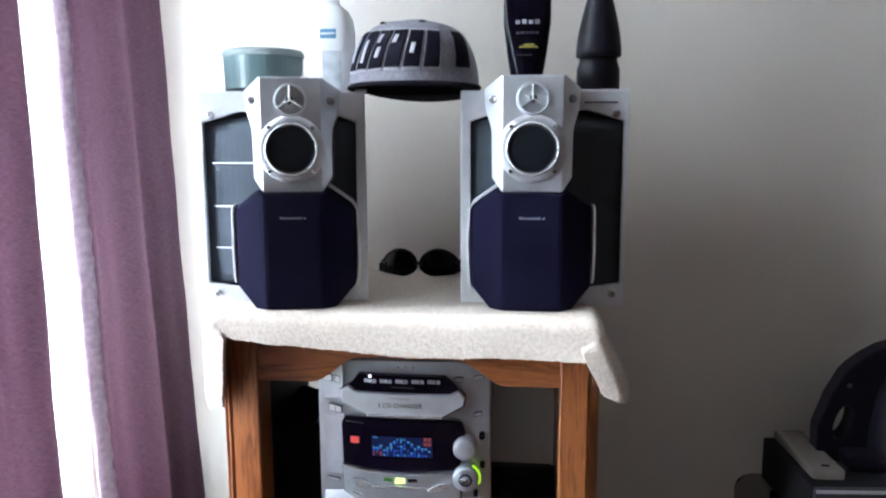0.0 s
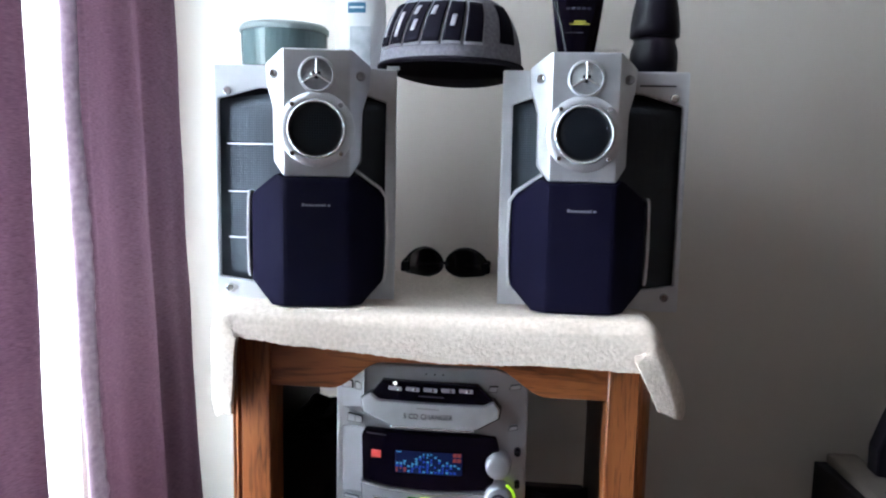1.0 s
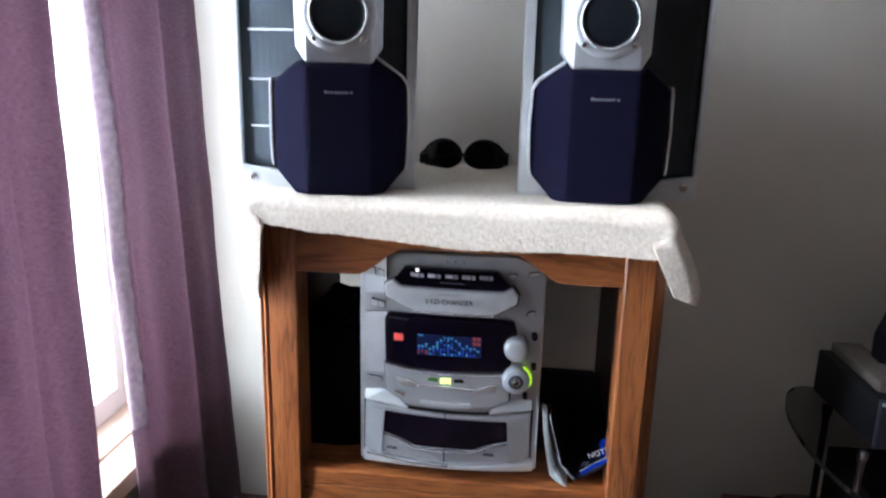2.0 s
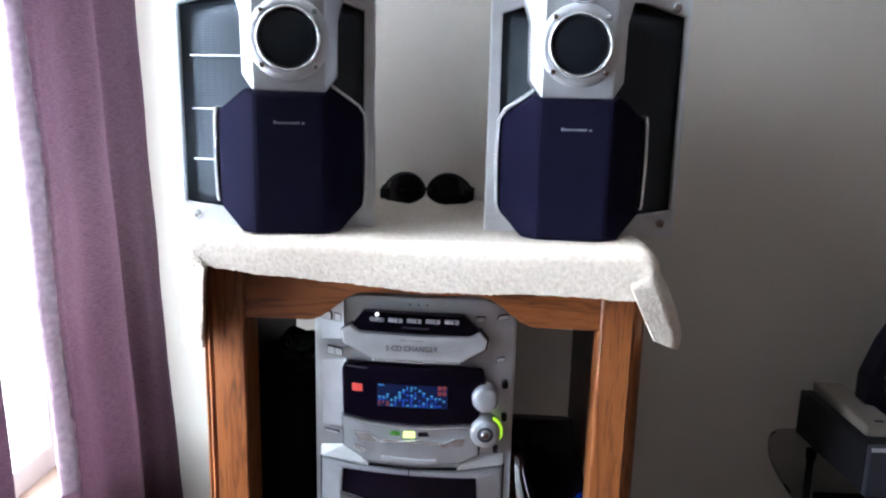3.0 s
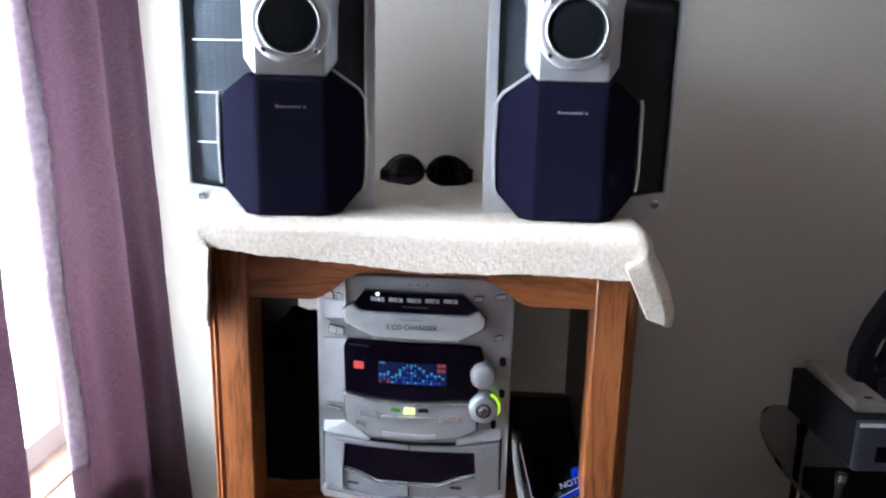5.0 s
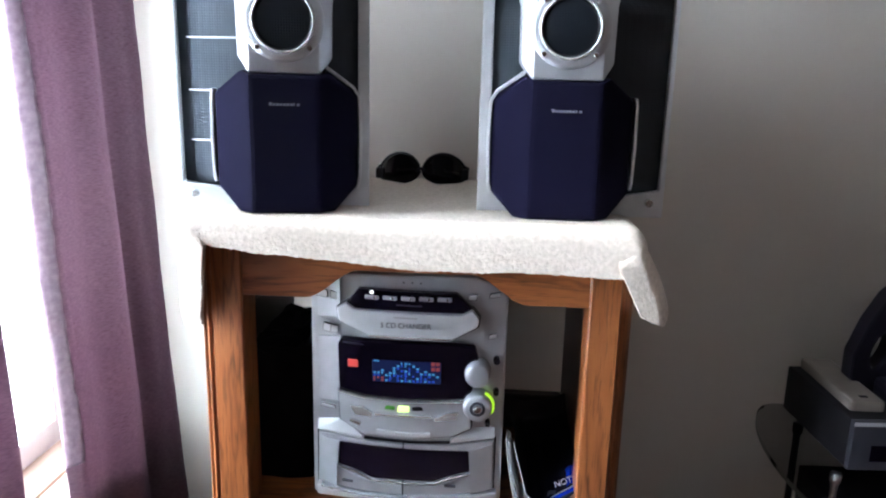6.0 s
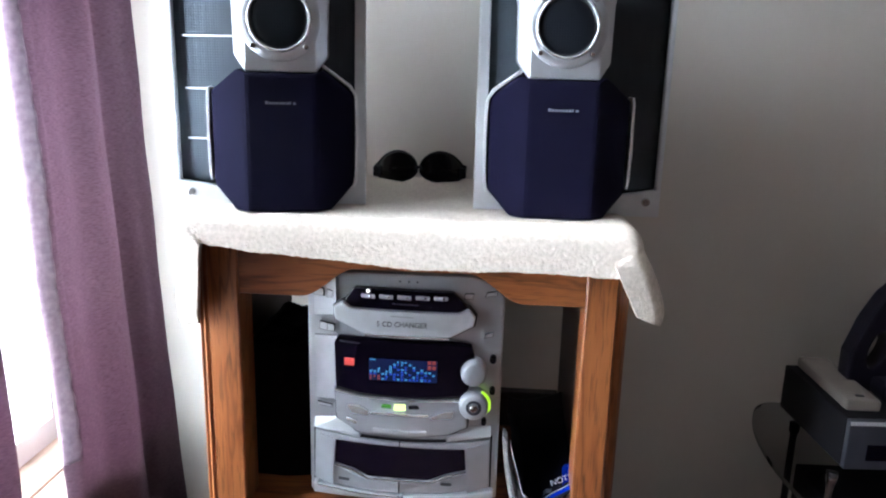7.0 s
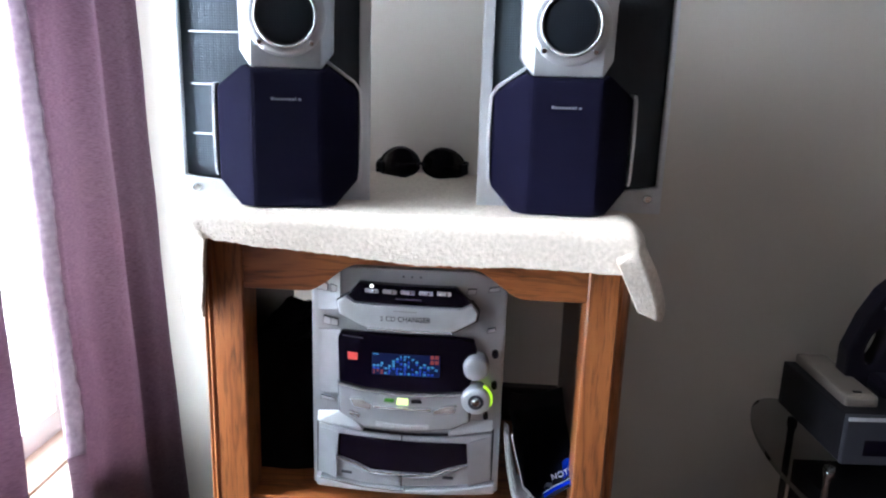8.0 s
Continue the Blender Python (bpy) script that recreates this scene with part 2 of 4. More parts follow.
def lathe(profile, steps=32, axis="z", at=(0, 0, 0), squash=1.0, caps=True):
    """A turned body: (radius, height) from one end to the other. axis y turns it to face -y."""
    bm = bmesh.new()
    rows = []
    for r, h in profile:
        row = []
        for i in range(steps):
            a = 2 * math.pi * i / steps
            x, y = r * math.cos(a), r * math.sin(a) * squash
            p = (x, y, h) if axis == "z" else (x, -h, y)
            row.append(bm.verts.new((p[0] + at[0], p[1] + at[1], p[2] + at[2])))
        rows.append(row)
    for a, b in zip(rows, rows[1:]):
        for i in range(steps):
            bm.faces.new((a[i], a[(i + 1) % steps], b[(i + 1) % steps], b[i]))
    if caps and profile[0][0] > 1e-5:
        bm.faces.new(rows[0])
    if caps and profile[-1][0] > 1e-5:
        bm.faces.new(rows[-1])
    bmesh.ops.remove_doubles(bm, verts=bm.verts, dist=1e-6)
    return bm


def facet_shell(half, cut, n0, n1, reach, bevel, middle=0.0):
    """A faceted horn front, flat in the middle (out to cut) and falling back from n0 to n1 at reach.
    half: the right half's outline (x, z) from the bottom middle's corner at cut up to the top's."""
    def depth(u):
        return -(n0 if abs(u) <= cut + 1e-6 else n0 + (n1 - n0) * (abs(u) - cut) / (reach - cut))
    bm = bmesh.new()
    right = [(u, v) for u, v in half]
    left = [(-u, v) for u, v in half]
    def row(pts):
        return [bm.verts.new((u + middle, depth(u), v)) for u, v in pts]
    r, l = row(right), row(left)
    bm.faces.new(r)
    bm.faces.new(l[::-1])
    bm.faces.new((l[0], r[0], r[-1], l[-1]))
    loop = [*r, *l[::-1]]
    back = [bm.verts.new((v.co.x, 0.0, v.co.z)) for v in loop]
    for i in range(len(loop)):
        j = (i + 1) % len(loop)
        bm.faces.new((loop[i], loop[j], back[j], back[i]))
    bm.faces.new(back)
    bmesh.ops.recalc_face_normals(bm, faces=bm.faces)
    return soften(bm, bevel, 2, 12)


def ribbon(points, width, y0, y1, bevel=0.001):
    """A flat strip that follows points (x, z), of a width, from y0 to y1."""
    pts = [Vector((x, z)) for x, z in points]
    left, right = [], []
    for i, p in enumerate(pts):
        d = (pts[min(i + 1, len(pts) - 1)] - pts[max(i - 1, 0)]).normalized()
        s = Vector((-d.y, d.x)) * width / 2
        left.append(p + s)
        right.append(p - s)
    return slab([(p.x, p.y) for p in left + right[::-1]], y0, y1, bevel)


def tube(points, radius, steps=10, closed=False):
    """A rod along points."""
    bm = bmesh.new()
    pts = [Vector(p) for p in points]
    rows = []
    for i, p in enumerate(pts):
        if closed:
            d = (pts[(i + 1) % len(pts)] - pts[i - 1]).normalized()
        else:
            d = (pts[min(i + 1, len(pts) - 1)] - pts[max(i - 1, 0)]).normalized()
        q = d.to_track_quat("Z", "Y").to_matrix()
        rows.append([bm.verts.new(p + q @ Vector((radius * math.cos(2 * math.pi * k / steps), radius * math.sin(2 * math.pi * k / steps), 0))) for k in range(steps)])
    pairs = list(zip(rows, rows[1:])) + ([(rows[-1], rows[0])] if closed else [])
    for a, b in pairs:
        for k in range(steps):
            bm.faces.new((a[k], a[(k + 1) % steps], b[(k + 1) % steps], b[k]))
    if not closed:
        bm.faces.new(rows[0])
        bm.faces.new(rows[-1])
    return bm


def sheet(nu, nv, f, thick=0.0):
    """A grid of nu x nv cells with its points from f(u, v), u and v from 0 to 1; thick gives it a back."""
    bm = bmesh.new()
    g = [[bm.verts.new(f(i / nu, j / nv)) for j in range(nv + 1)] for i in range(nu + 1)]
    for i in range(nu):
        for j in range(nv):
            bm.faces.new((g[i][j], g[i + 1][j], g[i + 1][j + 1], g[i][j + 1]))
    if thick:
        bm.normal_update()
        bmesh.ops.solidify(bm, geom=list(bm.faces), thickness=thick)
    return bm


def lettering(name, words, size, mat, parent, m, label=""):
    cu = bpy.data.curves.new(name, "FONT")
    cu.body, cu.size, cu.align_x, cu.align_y, cu.extrude = words, size, "CENTER", "CENTER", 0.0003
    temp = bpy.data.objects.new(name, cu)
    me = bpy.data.meshes.new_from_object(temp)
    bpy.data.objects.remove(temp)
    me.materials.clear()
    me.materials.append(mat)
    ob = new(name, me)
    ob.parent = parent
    ob.matrix_basis = m
    return tagged(ob, label)


# ---- the room ----
X0, X1, Y0, Y1, H = -0.565, 3.4, -3.6, 0.415, 2.4
structure("floor", box(X0 - 0.15, X1 + 0.12, Y0 - 0.12, Y1 + 0.12, -0.1, 0.0), CARPET, "worn brown carpet floor")
structure("ceiling", box(X0 - 0.15, X1 + 0.12, Y0 - 0.12, Y1 + 0.12, H, H + 0.1), CEILING_PAINT, "plain off-white ceiling")
structure("wall_north", box(X0 - 0.15, X1 + 0.12, Y1, Y1 + 0.12, 0, H), WALL, "plain grey-beige painted wall")
# unseen walls, added in a dark brown that only sets the bounced light
structure("wall_east", box(X1, X1 + 0.12, Y0, Y1, 0, H), BOUNCE_BROWN, "unseen side wall, dark brown to limit bounced light")
structure("wall_south", box(X0 - 0.15, X1 + 0.12, Y0 - 0.12, Y0, 0, H), BOUNCE_BROWN, "unseen rear wall, dark brown to limit bounced light")
WY0, WY1, WZ0, WZ1 = -0.62, 0.238, 0.292, 2.05
bm = bmesh.new()
box(X0 - 0.15, X0, Y0, WY0, 0, H, bm=bm)
box(X0 - 0.15, X0, WY1, Y1, 0, H, bm=bm)
box(X0 - 0.15, X0, WY0, WY1, 0, WZ0 - 0.03, bm=bm)
box(X0 - 0.15, X0, WY0, WY1, WZ1, H, bm=bm)
structure("wall_west", bm, WALL, "grey-beige wall pierced by a low window")
win = thing("window_1", Matrix.Identity(4), "white framed window with sunlit sill behind the curtains", "window", kind="structure")
bm = bmesh.new()
for a in (box(-0.645, -0.605, WY0, WY1, WZ0, WZ0 + 0.04, bm=bm), box(-0.645, -0.605, WY0, WY1, WZ1 - 0.04, WZ1, bm=bm),
          box(-0.645, -0.605, WY0, WY0 + 0.04, WZ0 + 0.04, WZ1 - 0.04, bm=bm), box(-0.645, -0.605, WY1 - 0.04, WY1, WZ0 + 0.04, WZ1 - 0.04, bm=bm),
          box(-0.645, -0.605, -0.06, -0.02, WZ0 + 0.04, WZ1 - 0.04, bm=bm)):
    pass
part("window_frame", bm, WHITE_PAINT, win)
for y0, y1 in ((WY0 + 0.04, -0.06), (-0.02, WY1 - 0.04)):
    pane = part("pane", box(-0.628, -0.622, y0, y1, WZ0 + 0.04, WZ1 - 0.04), GLASS, win, "clear glass pane")
    pane.visible_shadow = False
part("window_sill", box(-0.715, -0.5435, WY0 - 0.03, WY1 + 0.03, WZ0 - 0.03, WZ0, 0.003), SILL_STONE, win, "sunlit peach painted sill")
part("sill_board", box(-0.5405, -0.482, WY0 - 0.06, WY1 + 0.06, WZ0 - 0.035, WZ0 - 0.002, 0.004), SILL_STONE, win, "peach painted front board of the sill")


# ---- curtains ----
def curtain(name, edge0, edge1, folds, seed, turn, label):
    """A hanging cloth along the window from edge0(z) to edge1(z), with soft folds that open towards the hem."""
    def f(u, v):
        z = 0.03 + (H - 0.04) * v
        a, b = edge0(z), edge1(z)
        y = a + (b - a) * u
        k = 1.15 - 0.35 * v
        wob = noise.noise(Vector((u * 2.3 + seed, v * 1.7, 0))) * 1.4
        x = -0.460 + k * (0.013 * math.sin(folds * 2 * math.pi * u + wob + 0.5) + 0.0028 * math.sin(folds * 5.1 * math.pi * u + 2 * wob + seed))
        x += 0.004 * noise.noise(Vector((u * 9, v * 14, seed)))
        s = max(0.0, 1 - u / 0.34)
        x -= turn * s * s
        y += 1.5 * turn * s * s
        return (x, y, z)
    ob = part(name, sheet(140, 110, f, 0.0016), CURTAIN, None, smooth=True)
    if turn:
        def hem(u, v):
            z = 0.367 + (H - 0.392) * v
            x, y, _ = f(0.095 * u, (z - 0.03) / (H - 0.04))
            k = 0.0016 * noise.noise(Vector((u * 2, z * 45, seed))) * u + 0.0005 * math.sin(z * 170 + 5 * u) * u
            return (x + 0.0040 + k, y - 0.0050 + k, z)
        part("edge_hem", sheet(10, 420, hem, 0.0008), HEM_GREY, ob, "pale grey puckered edge hem", smooth=True)
    return tagged(ob, label, "curtain", "window curtains")


curtain("curtain", lambda z: -0.0064 - 0.043 * (z - 0.1), lambda z: min(0.332, 0.324 - 0.084 * (z - 0.1)), 2.2, 3.0, 0.014, "plum purple woven curtain hanging in soft folds by the window")
curtain("curtain", lambda z: -0.345, lambda z: -0.1176 - 0.011 * (z - 0.4), 2.1, 11.0, 0.0, "plum purple curtain panel backlit by the bright window")


# ---- oak stand ----
SHELF = 0.325
stand = thing("oak_stand", Matrix.Identity(4), "honey oak open-backed stand with arched apron under a towel", "stand")


def leg(x0, x1, y0, y1, outer, mat):
    """A square leg with two beads routed down its outer front corner."""
    w = x1 - x0
    pts = [(0, 0), (w, 0), (w, y1 - y0), (0, y1 - y0)]
    prof = [(w - 0.002, 0.0), (0.017, 0.0), (0.0155, 0.003), (0.0135, 0.003), (0.011, 0.0005), (0.008, 0.0035), (0.0065, 0.0055), (0.004, 0.004), (0.001, 0.008), (0, 0.012), (0, y1 - y0), (w, y1 - y0), (w, 0.002)]
    if outer > 0:
        # a broad roundover instead of the beads, shaped so this edge falls into shade
        prof = [(w - 0.002, 0.0), (0.0185, 0.0), (0.017, 0.003), (0.0145, 0.003), (0.0115, 0.0045), (0.006, 0.010), (0.002, 0.017), (0, 0.024), (0, y1 - y0), (w, y1 - y0), (w, 0.002)]
    bm = bmesh.new()
    rows = []
    for z in (0.0, 0.70):
        rows.append([bm.verts.new((x0 + a if outer < 0 else x1 - a, y0 + b, z)) for a, b in prof])
    n = len(prof)
    for i in range(n):
        bm.faces.new((rows[0][i], rows[0][(i + 1) % n], rows[1][(i + 1) % n], rows[1][i]))
    bm.faces.new(rows[0])
    bm.faces.new(rows[1])
    return part("leg", bm, mat, stand)


leg(-0.268, -0.2125, 0.0, 0.05, -1, OAK_UP)
leg(0.2165, 0.272, 0.0, 0.05, 1, OAK_UP)
# side panels and lower rear rail take the oak darkened for shade
part("side_panel", box(-0.259, -0.236, 0.05, 0.322, 0, 0.70, 0.002), OAK_SHADE, stand, "oak side panel with shade put into its colour")
part("side_panel", box(0.2225, 0.246, 0.05, 0.322, 0, 0.70, 0.002), OAK_SHADE, stand, "oak side panel with shade put into its colour")
part("top", box(-0.260, 0.262, -0.012, 0.325, 0.70, 0.722, 0.004), OAK_LONG, stand)


def ogee(x, a, b, z0, z1):
    t = min(1, max(0, (x - a) / (b - a)))
    t = t * t * (3 - 2 * t)
    return z0 + (z1 - z0) * t


low = [(-0.2125 + 0.429 * i / 60) for i in range(61)]
outline = [(x, ogee(x, -0.134, -0.066, 0.622, 0.659) if x < 0 else ogee(x, 0.142, 0.074, 0.624, 0.659)) for x in low]
part("apron", slab([*outline, (0.2165, 0.70), (-0.2125, 0.70)], 0.004, 0.024), OAK_LONG, stand, "arched oak apron board")
part("rear_rail", box(-0.235, 0.219, 0.275, 0.295, 0.66, 0.70, 0.002), OAK_LONG, stand)
part("rear_rail", box(-0.235, 0.219, 0.275, 0.295, SHELF, SHELF + 0.060, 0.002), OAK_SHADE, stand)
part("shelf", box(-0.2355, 0.2195, 0.008, 0.30, SHELF - 0.022, SHELF, 0.003), OAK_LONG, stand, "honey oak lower shelf")
part("shelf_rail", box(-0.2125, 0.2165, 0.006, 0.026, SHELF - 0.072, SHELF - 0.0225, 0.002), OAK_LONG, stand)

# ---- towel ----
TOP = 0.7235
TX0, TX1, TY0, TY1 = -0.247, 0.250, -0.016, 0.322


def towel_point(u, v):
    lft, rgt, frt = 0.164, 0.128, 0.055
    span = lft + (TX1 - TX0) + rgt
    a = TX0 - lft + span * u
    b = TY0 - frt + (TY1 - TY0 + frt) * v
    da = max(0.0, TX0 - a, a - TX1)
    db = max(0.0, TY0 - b)
    side = -1 if a < TX0 else 1
    x = min(max(a, TX0), TX1)
    y = max(b, TY0)
    # rounded edge, then straight down
    def over(d, r=0.013):
        if d < r * math.pi / 2:
            t = d / r
            return r * math.sin(t), r * (1 - math.cos(t))
        return r, r + d - r * math.pi / 2
    ox, dx = over(da, 0.024 if side < 0 else 0.016)
    oy, dy = over(db)
    hem = 1.0
    if a >= TX0 and a <= TX1:
        w = (a - TX0) / (TX1 - TX0)
        hem = 0.62 + 0.42 * min(1, w / 0.45) + 0.03 * math.sin(w * 14)
    dy *= hem if da == 0 else (0.62 if side < 0 else 1.0)
    flare = 0.36 if side > 0 else 0.0
    x += side * (ox + flare * max(0, dx - 0.02) * (1.25 - 0.6 * v))
    y -= oy + 0.06 * dy
    if da > 0 and db > 0:
        k = min(1, db / frt)
        w = min(1, da / 0.045)
        x -= side * w * db * ((0.74 - 0.12 * da / lft if side < 0 else 0.66) - (0.10 if side < 0 else 0.12) * (da / (lft if side < 0 else rgt)) ** 9)
        y -= 0.004 * w * math.sin(da * 40)
        z = TOP - dx - dy * max(0.0, 1 - da / 0.045)
    else:
        z = TOP - dx - dy
    if da > 0:
        z += 0.03 * v * min(1.0, da / 0.1) + (0.045 * v * min(1, da / 0.12) if side < 0 else 0)
        x += 0.006 * math.sin(9 * v + side) * min(1, da / 0.06)
    if da > 0:
        x -= side * 0.014 * (da / (lft if side < 0 else rgt)) ** 7
    if da > 0 and side < 0:
        x -= 0.004 * min(1.0, da / 0.05) + 0.012 * (da / lft) ** 1.6
    # the hanging ends are rounded at their front corners
    if da > 0:
        z += 0.020 * (da / (lft if side < 0 else rgt)) ** 4 * max(0.0, 1 - v / 0.25) ** 1.3
    n3 = Vector((a * 22, b * 22, 0))
    z += 0.0012 * noise.noise(n3)
    p = Vector((a * 300, b * 300, 1.3))
    calm = 0.5 if da > 0.01 else 1.0
    z += 0.0003 * calm * noise.noise(p)
    y += 0.0004 * calm * noise.noise(p + Vector((7, 0, 0)))
    x += 0.0003 * calm * noise.noise(p + Vector((0, 9, 0)))
    return (x, y, z)


towel = part("towel", sheet(560, 250, towel_point), TERRY, None, smooth=True)
sol = towel.modifiers.new("thickness", "SOLIDIFY")
sol.thickness, sol.offset = 0.007, 1.0
tagged(towel, "cream terry towel draped over the oak stand", "towel")
TOWEL_TOP = TOP + 0.0062


# ---- loudspeakers ----
def speaker(s, m, label):
    """A bookshelf loudspeaker; s = 1: its wide mesh lies to the left, -1: mirrored. Front faces -y."""
    root = thing("loudspeaker", m, label, "loudspeaker", "pair of loudspeakers")
    W, HT, C = 0.1165, 0.305, 0.0175 * s

    def fx(pts):
        return [(x * s, z) for x, z in pts] if s > 0 else [(x * s, z) for x, z in pts][::-1]
    part("cabinet", box(-0.111, 0.111, 0.0125, 0.215, 0.0, 0.302, 0.002), GREY_FILM, root, "dark grey vinyl cabinet")
    # front frame with one large opening
    outer = [(-W, 0), (W, 0), (W, HT), (-W, HT)]
    inner = [(-0.110, 0.034), (-0.06, 0.026), (0.075, 0.018), (0.102, 0.034), (0.103, 0.262), (0.06, 0.277), (-0.06, 0.277), (-0.110, 0.262)]
    rim = [(-W, 0), (-0.06, 0), (0.075, 0), (W, 0), (W, HT), (0.06, HT), (-0.06, HT), (-W, HT)]
    bm = bmesh.new()
    n = len(rim)
    lay = [[bm.verts.new((x * s, y, z)) for x, z in pts] for y, pts in ((0.0, rim), (0.0, inner), (0.012, rim), (0.012, inner))]
    for i in range(n):
        j = (i + 1) % n
        bm.faces.new((lay[0][i], lay[0][j], lay[1][j], lay[1][i]))
        bm.faces.new((lay[0][i], lay[0][j], lay[2][j], lay[2][i]))
        bm.faces.new((lay[1][i], lay[1][j], lay[3][j], lay[3][i]))
        bm.faces.new((lay[2][i], lay[2][j], lay[3][j], lay[3][i]))
    bmesh.ops.recalc_face_normals(bm, faces=bm.faces)
    part("front_frame", soften(bm, 0.0022), FRAME_SILVER, root, "silver plastic front frame")

    def mesh_point(x0, x1, lift):
        def f(u, v):
            x = x0 + (x1 - x0) * u
            end = 1 - abs(2 * v - 1) ** 16
            w = u if x0 < 0 else 1 - u
            lo, hi = 0.033 - 0.010 * w, 0.261 + 0.014 * w
            return (x * s, 0.0110 - lift * w * end, lo + (hi - lo) * v)
        return f
    part("mesh_backing", box(-0.112, 0.112, 0.0115, 0.0123, 0.015, 0.285), BLACK, root, "black backing behind the mesh")
    part("side_mesh", sheet(16, 28, mesh_point(-0.1105, -0.02, 0.030)), MESH_BLACK, root, "black perforated mesh", smooth=True)
    part("side_mesh", sheet(16, 28, mesh_point(0.02, 0.1035, 0.026)), MESH_BLACK, root, "black perforated mesh", smooth=True)
    for z in (0.2055, 0.1445, 0.085) if s > 0 else ():
        bm = box(-0.100, -0.040, -0.0012, 0.0012, z - 0.0011, z + 0.0011, 0.0006)
        for v in bm.verts:
            v.co.y += 0.0085 - 0.33 * (v.co.x + 0.1105)
        part("bar", bm, SILVER, root, "thin silver bar")
    for z in (0.272, 0.019):
        part("screw", lathe([(0.0001, 0.0028), (0.0022, 0.0022), (0.0042, 0.0030), (0.0055, 0.0012), (0.0056, -0.001)], 16, "y", (-0.0985 * s, 0, z)), SILVER_GLOSS, root, "recessed screw", smooth=True)
    part("pedestal", box(C - 0.047, C + 0.047, -0.028, 0.008, 0.02, 0.29, 0.004), BLACK, root)
    # treble block
    half = [(0.040, 0.166), (0.054, 0.185), (0.055, 0.250), (0.0635, 0.278), (0.065, 0.305), (0.042, 0.3205), (0.040, 0.3205)]
    block = part("treble_block", facet_shell(half, 0.040, 0.052, 0.022, 0.065, 0.002, C), BLOCK_SILVER, root, "silver faceted horn block")
    face = -0.052
    # bass-mid ring, with a flange cut flush into the block
    cz = 0.224
    part("flange", lathe([(0.0335, 0.004), (0.0375, 0.0045), (0.0455, 0.002), (0.0465, -0.002)], 48, "y", (C, face, cz), caps=False), BLOCK_SILVER, block, smooth=True)
    part("ring", lathe([(0.0318, 0.001), (0.0322, 0.0055), (0.0334, 0.0078), (0.0350, 0.0074), (0.0366, 0.004), (0.0372, 0.001)], 56, "y", (C, face, cz), caps=False), SILVER_GLOSS, block, "polished silver ring", smooth=True)
    part("cone", lathe([(0.0001, 0.0058), (0.012, 0.0056), (0.022, 0.005), (0.029, 0.0036), (0.0326, 0.001)], 48, "y", (C, face, cz)), CONE_BLACK, block, "dark mesh cone cover", smooth=True)
    for k in (45, 135, 225, 315):
        a = radians(k)
        part("screw", lathe([(0.0001, 0.0062), (0.0014, 0.0055), (0.0028, 0.0062), (0.0033, 0.004), (0.0034, 0.001)], 14, "y", (C + 0.0415 * math.cos(a), face, cz + 0.0415 * math.sin(a))), CHROME if k > 90 else GREY_FILM, block, smooth=True)
    # tweeter
    tz = 0.2895
    part("tweeter_ring", lathe([(0.0185, 0.0005), (0.0190, 0.003), (0.0205, 0.0036), (0.0218, 0.002), (0.0222, -0.001)], 40, "y", (C, face, tz), caps=False), SILVER, block, smooth=True)
    part("tweeter_dish", lathe([(0.0001, 0.0028), (0.005, 0.0012), (0.010, 0.0006), (0.0155, 0.0008), (0.0192, 0.002)], 40, "y", (C, face, tz)), SILVER_GLOSS, block, "silver tweeter dish", smooth=True)
    for k in (90, 210, 330):
        bm = box(-0.0011, 0.0011, face - 0.0058, face - 0.0005, 0.0, 0.0195)
        bmesh.ops.transform(bm, matrix=Matrix.Translation((C, 0, tz)) @ Matrix.Rotation(radians(90 - k), 4, "Y"), verts=bm.verts)
        part("spoke", soften(bm, 0.0006, 1), SILVER_GLOSS, block)
    for k in (30, 150, 270):
        a = radians(k)
        tri = [(C + r * math.cos(a + t), tz + r * math.sin(a + t)) for r, t in ((0.003, 0), (0.0105, -0.55), (0.0125, 0), (0.0105, 0.55))]
        part("tweeter_port", slab([(C + (x - C) * 0.45, tz + (z - tz) * 0.45) for x, z in tri], face - 0.0036, face + 0.001), BLACK, block)
    # left bolt bright, right one grey: the side light put into the material
    for x in (-0.053, 0.053):
        part("bolt", lathe([(0.0001, 0.004), (0.0026, 0.003), (0.0034, 0.006), (0.0052, 0.006), (0.0058, 0.004), (0.0058, -0.006)], 18, "y", (C + x, -0.0375, 0.290)), SILVER_GLOSS if x < 0 else GREY_FILM, block, smooth=True)
    # bass grille and its trim
    gh = [(0.040, 0.0045), (0.056, 0.0045), (0.083, 0.033), (0.083, 0.143), (0.048, 0.170), (0.040, 0.165)]
    grille = part("bass_grille", facet_shell(gh, 0.040, 0.060, 0.026, 0.083, 0.0060, C), NAVY, root, "navy blue cloth grille")
    bm = bmesh.new()
    for i in range(9):
        tall = (0.0036, 0.0024, 0.0024, 0.0022, 0.0024, 0.0026, 0.0024, 0.0034, 0.0024)[i]
        box(C - 0.0172 + 0.0039 * i, C - 0.0172 + 0.0039 * i + (0.0031 if i != 7 else 0.0014), -0.0608, -0.0590, 0.1302, 0.1302 + tall, bm=bm)
    part("badge", bm, BADGE, grille, "pale maker's badge")
    for k in (-1, 1):
        path = [(C + k * 0.045, 0.1755), (C + k * 0.079, 0.1515), (C + k * 0.0862, 0.140), (C + k * 0.088, 0.09), (C + k * 0.0862, 0.040), (C + k * 0.0835, 0.030)]
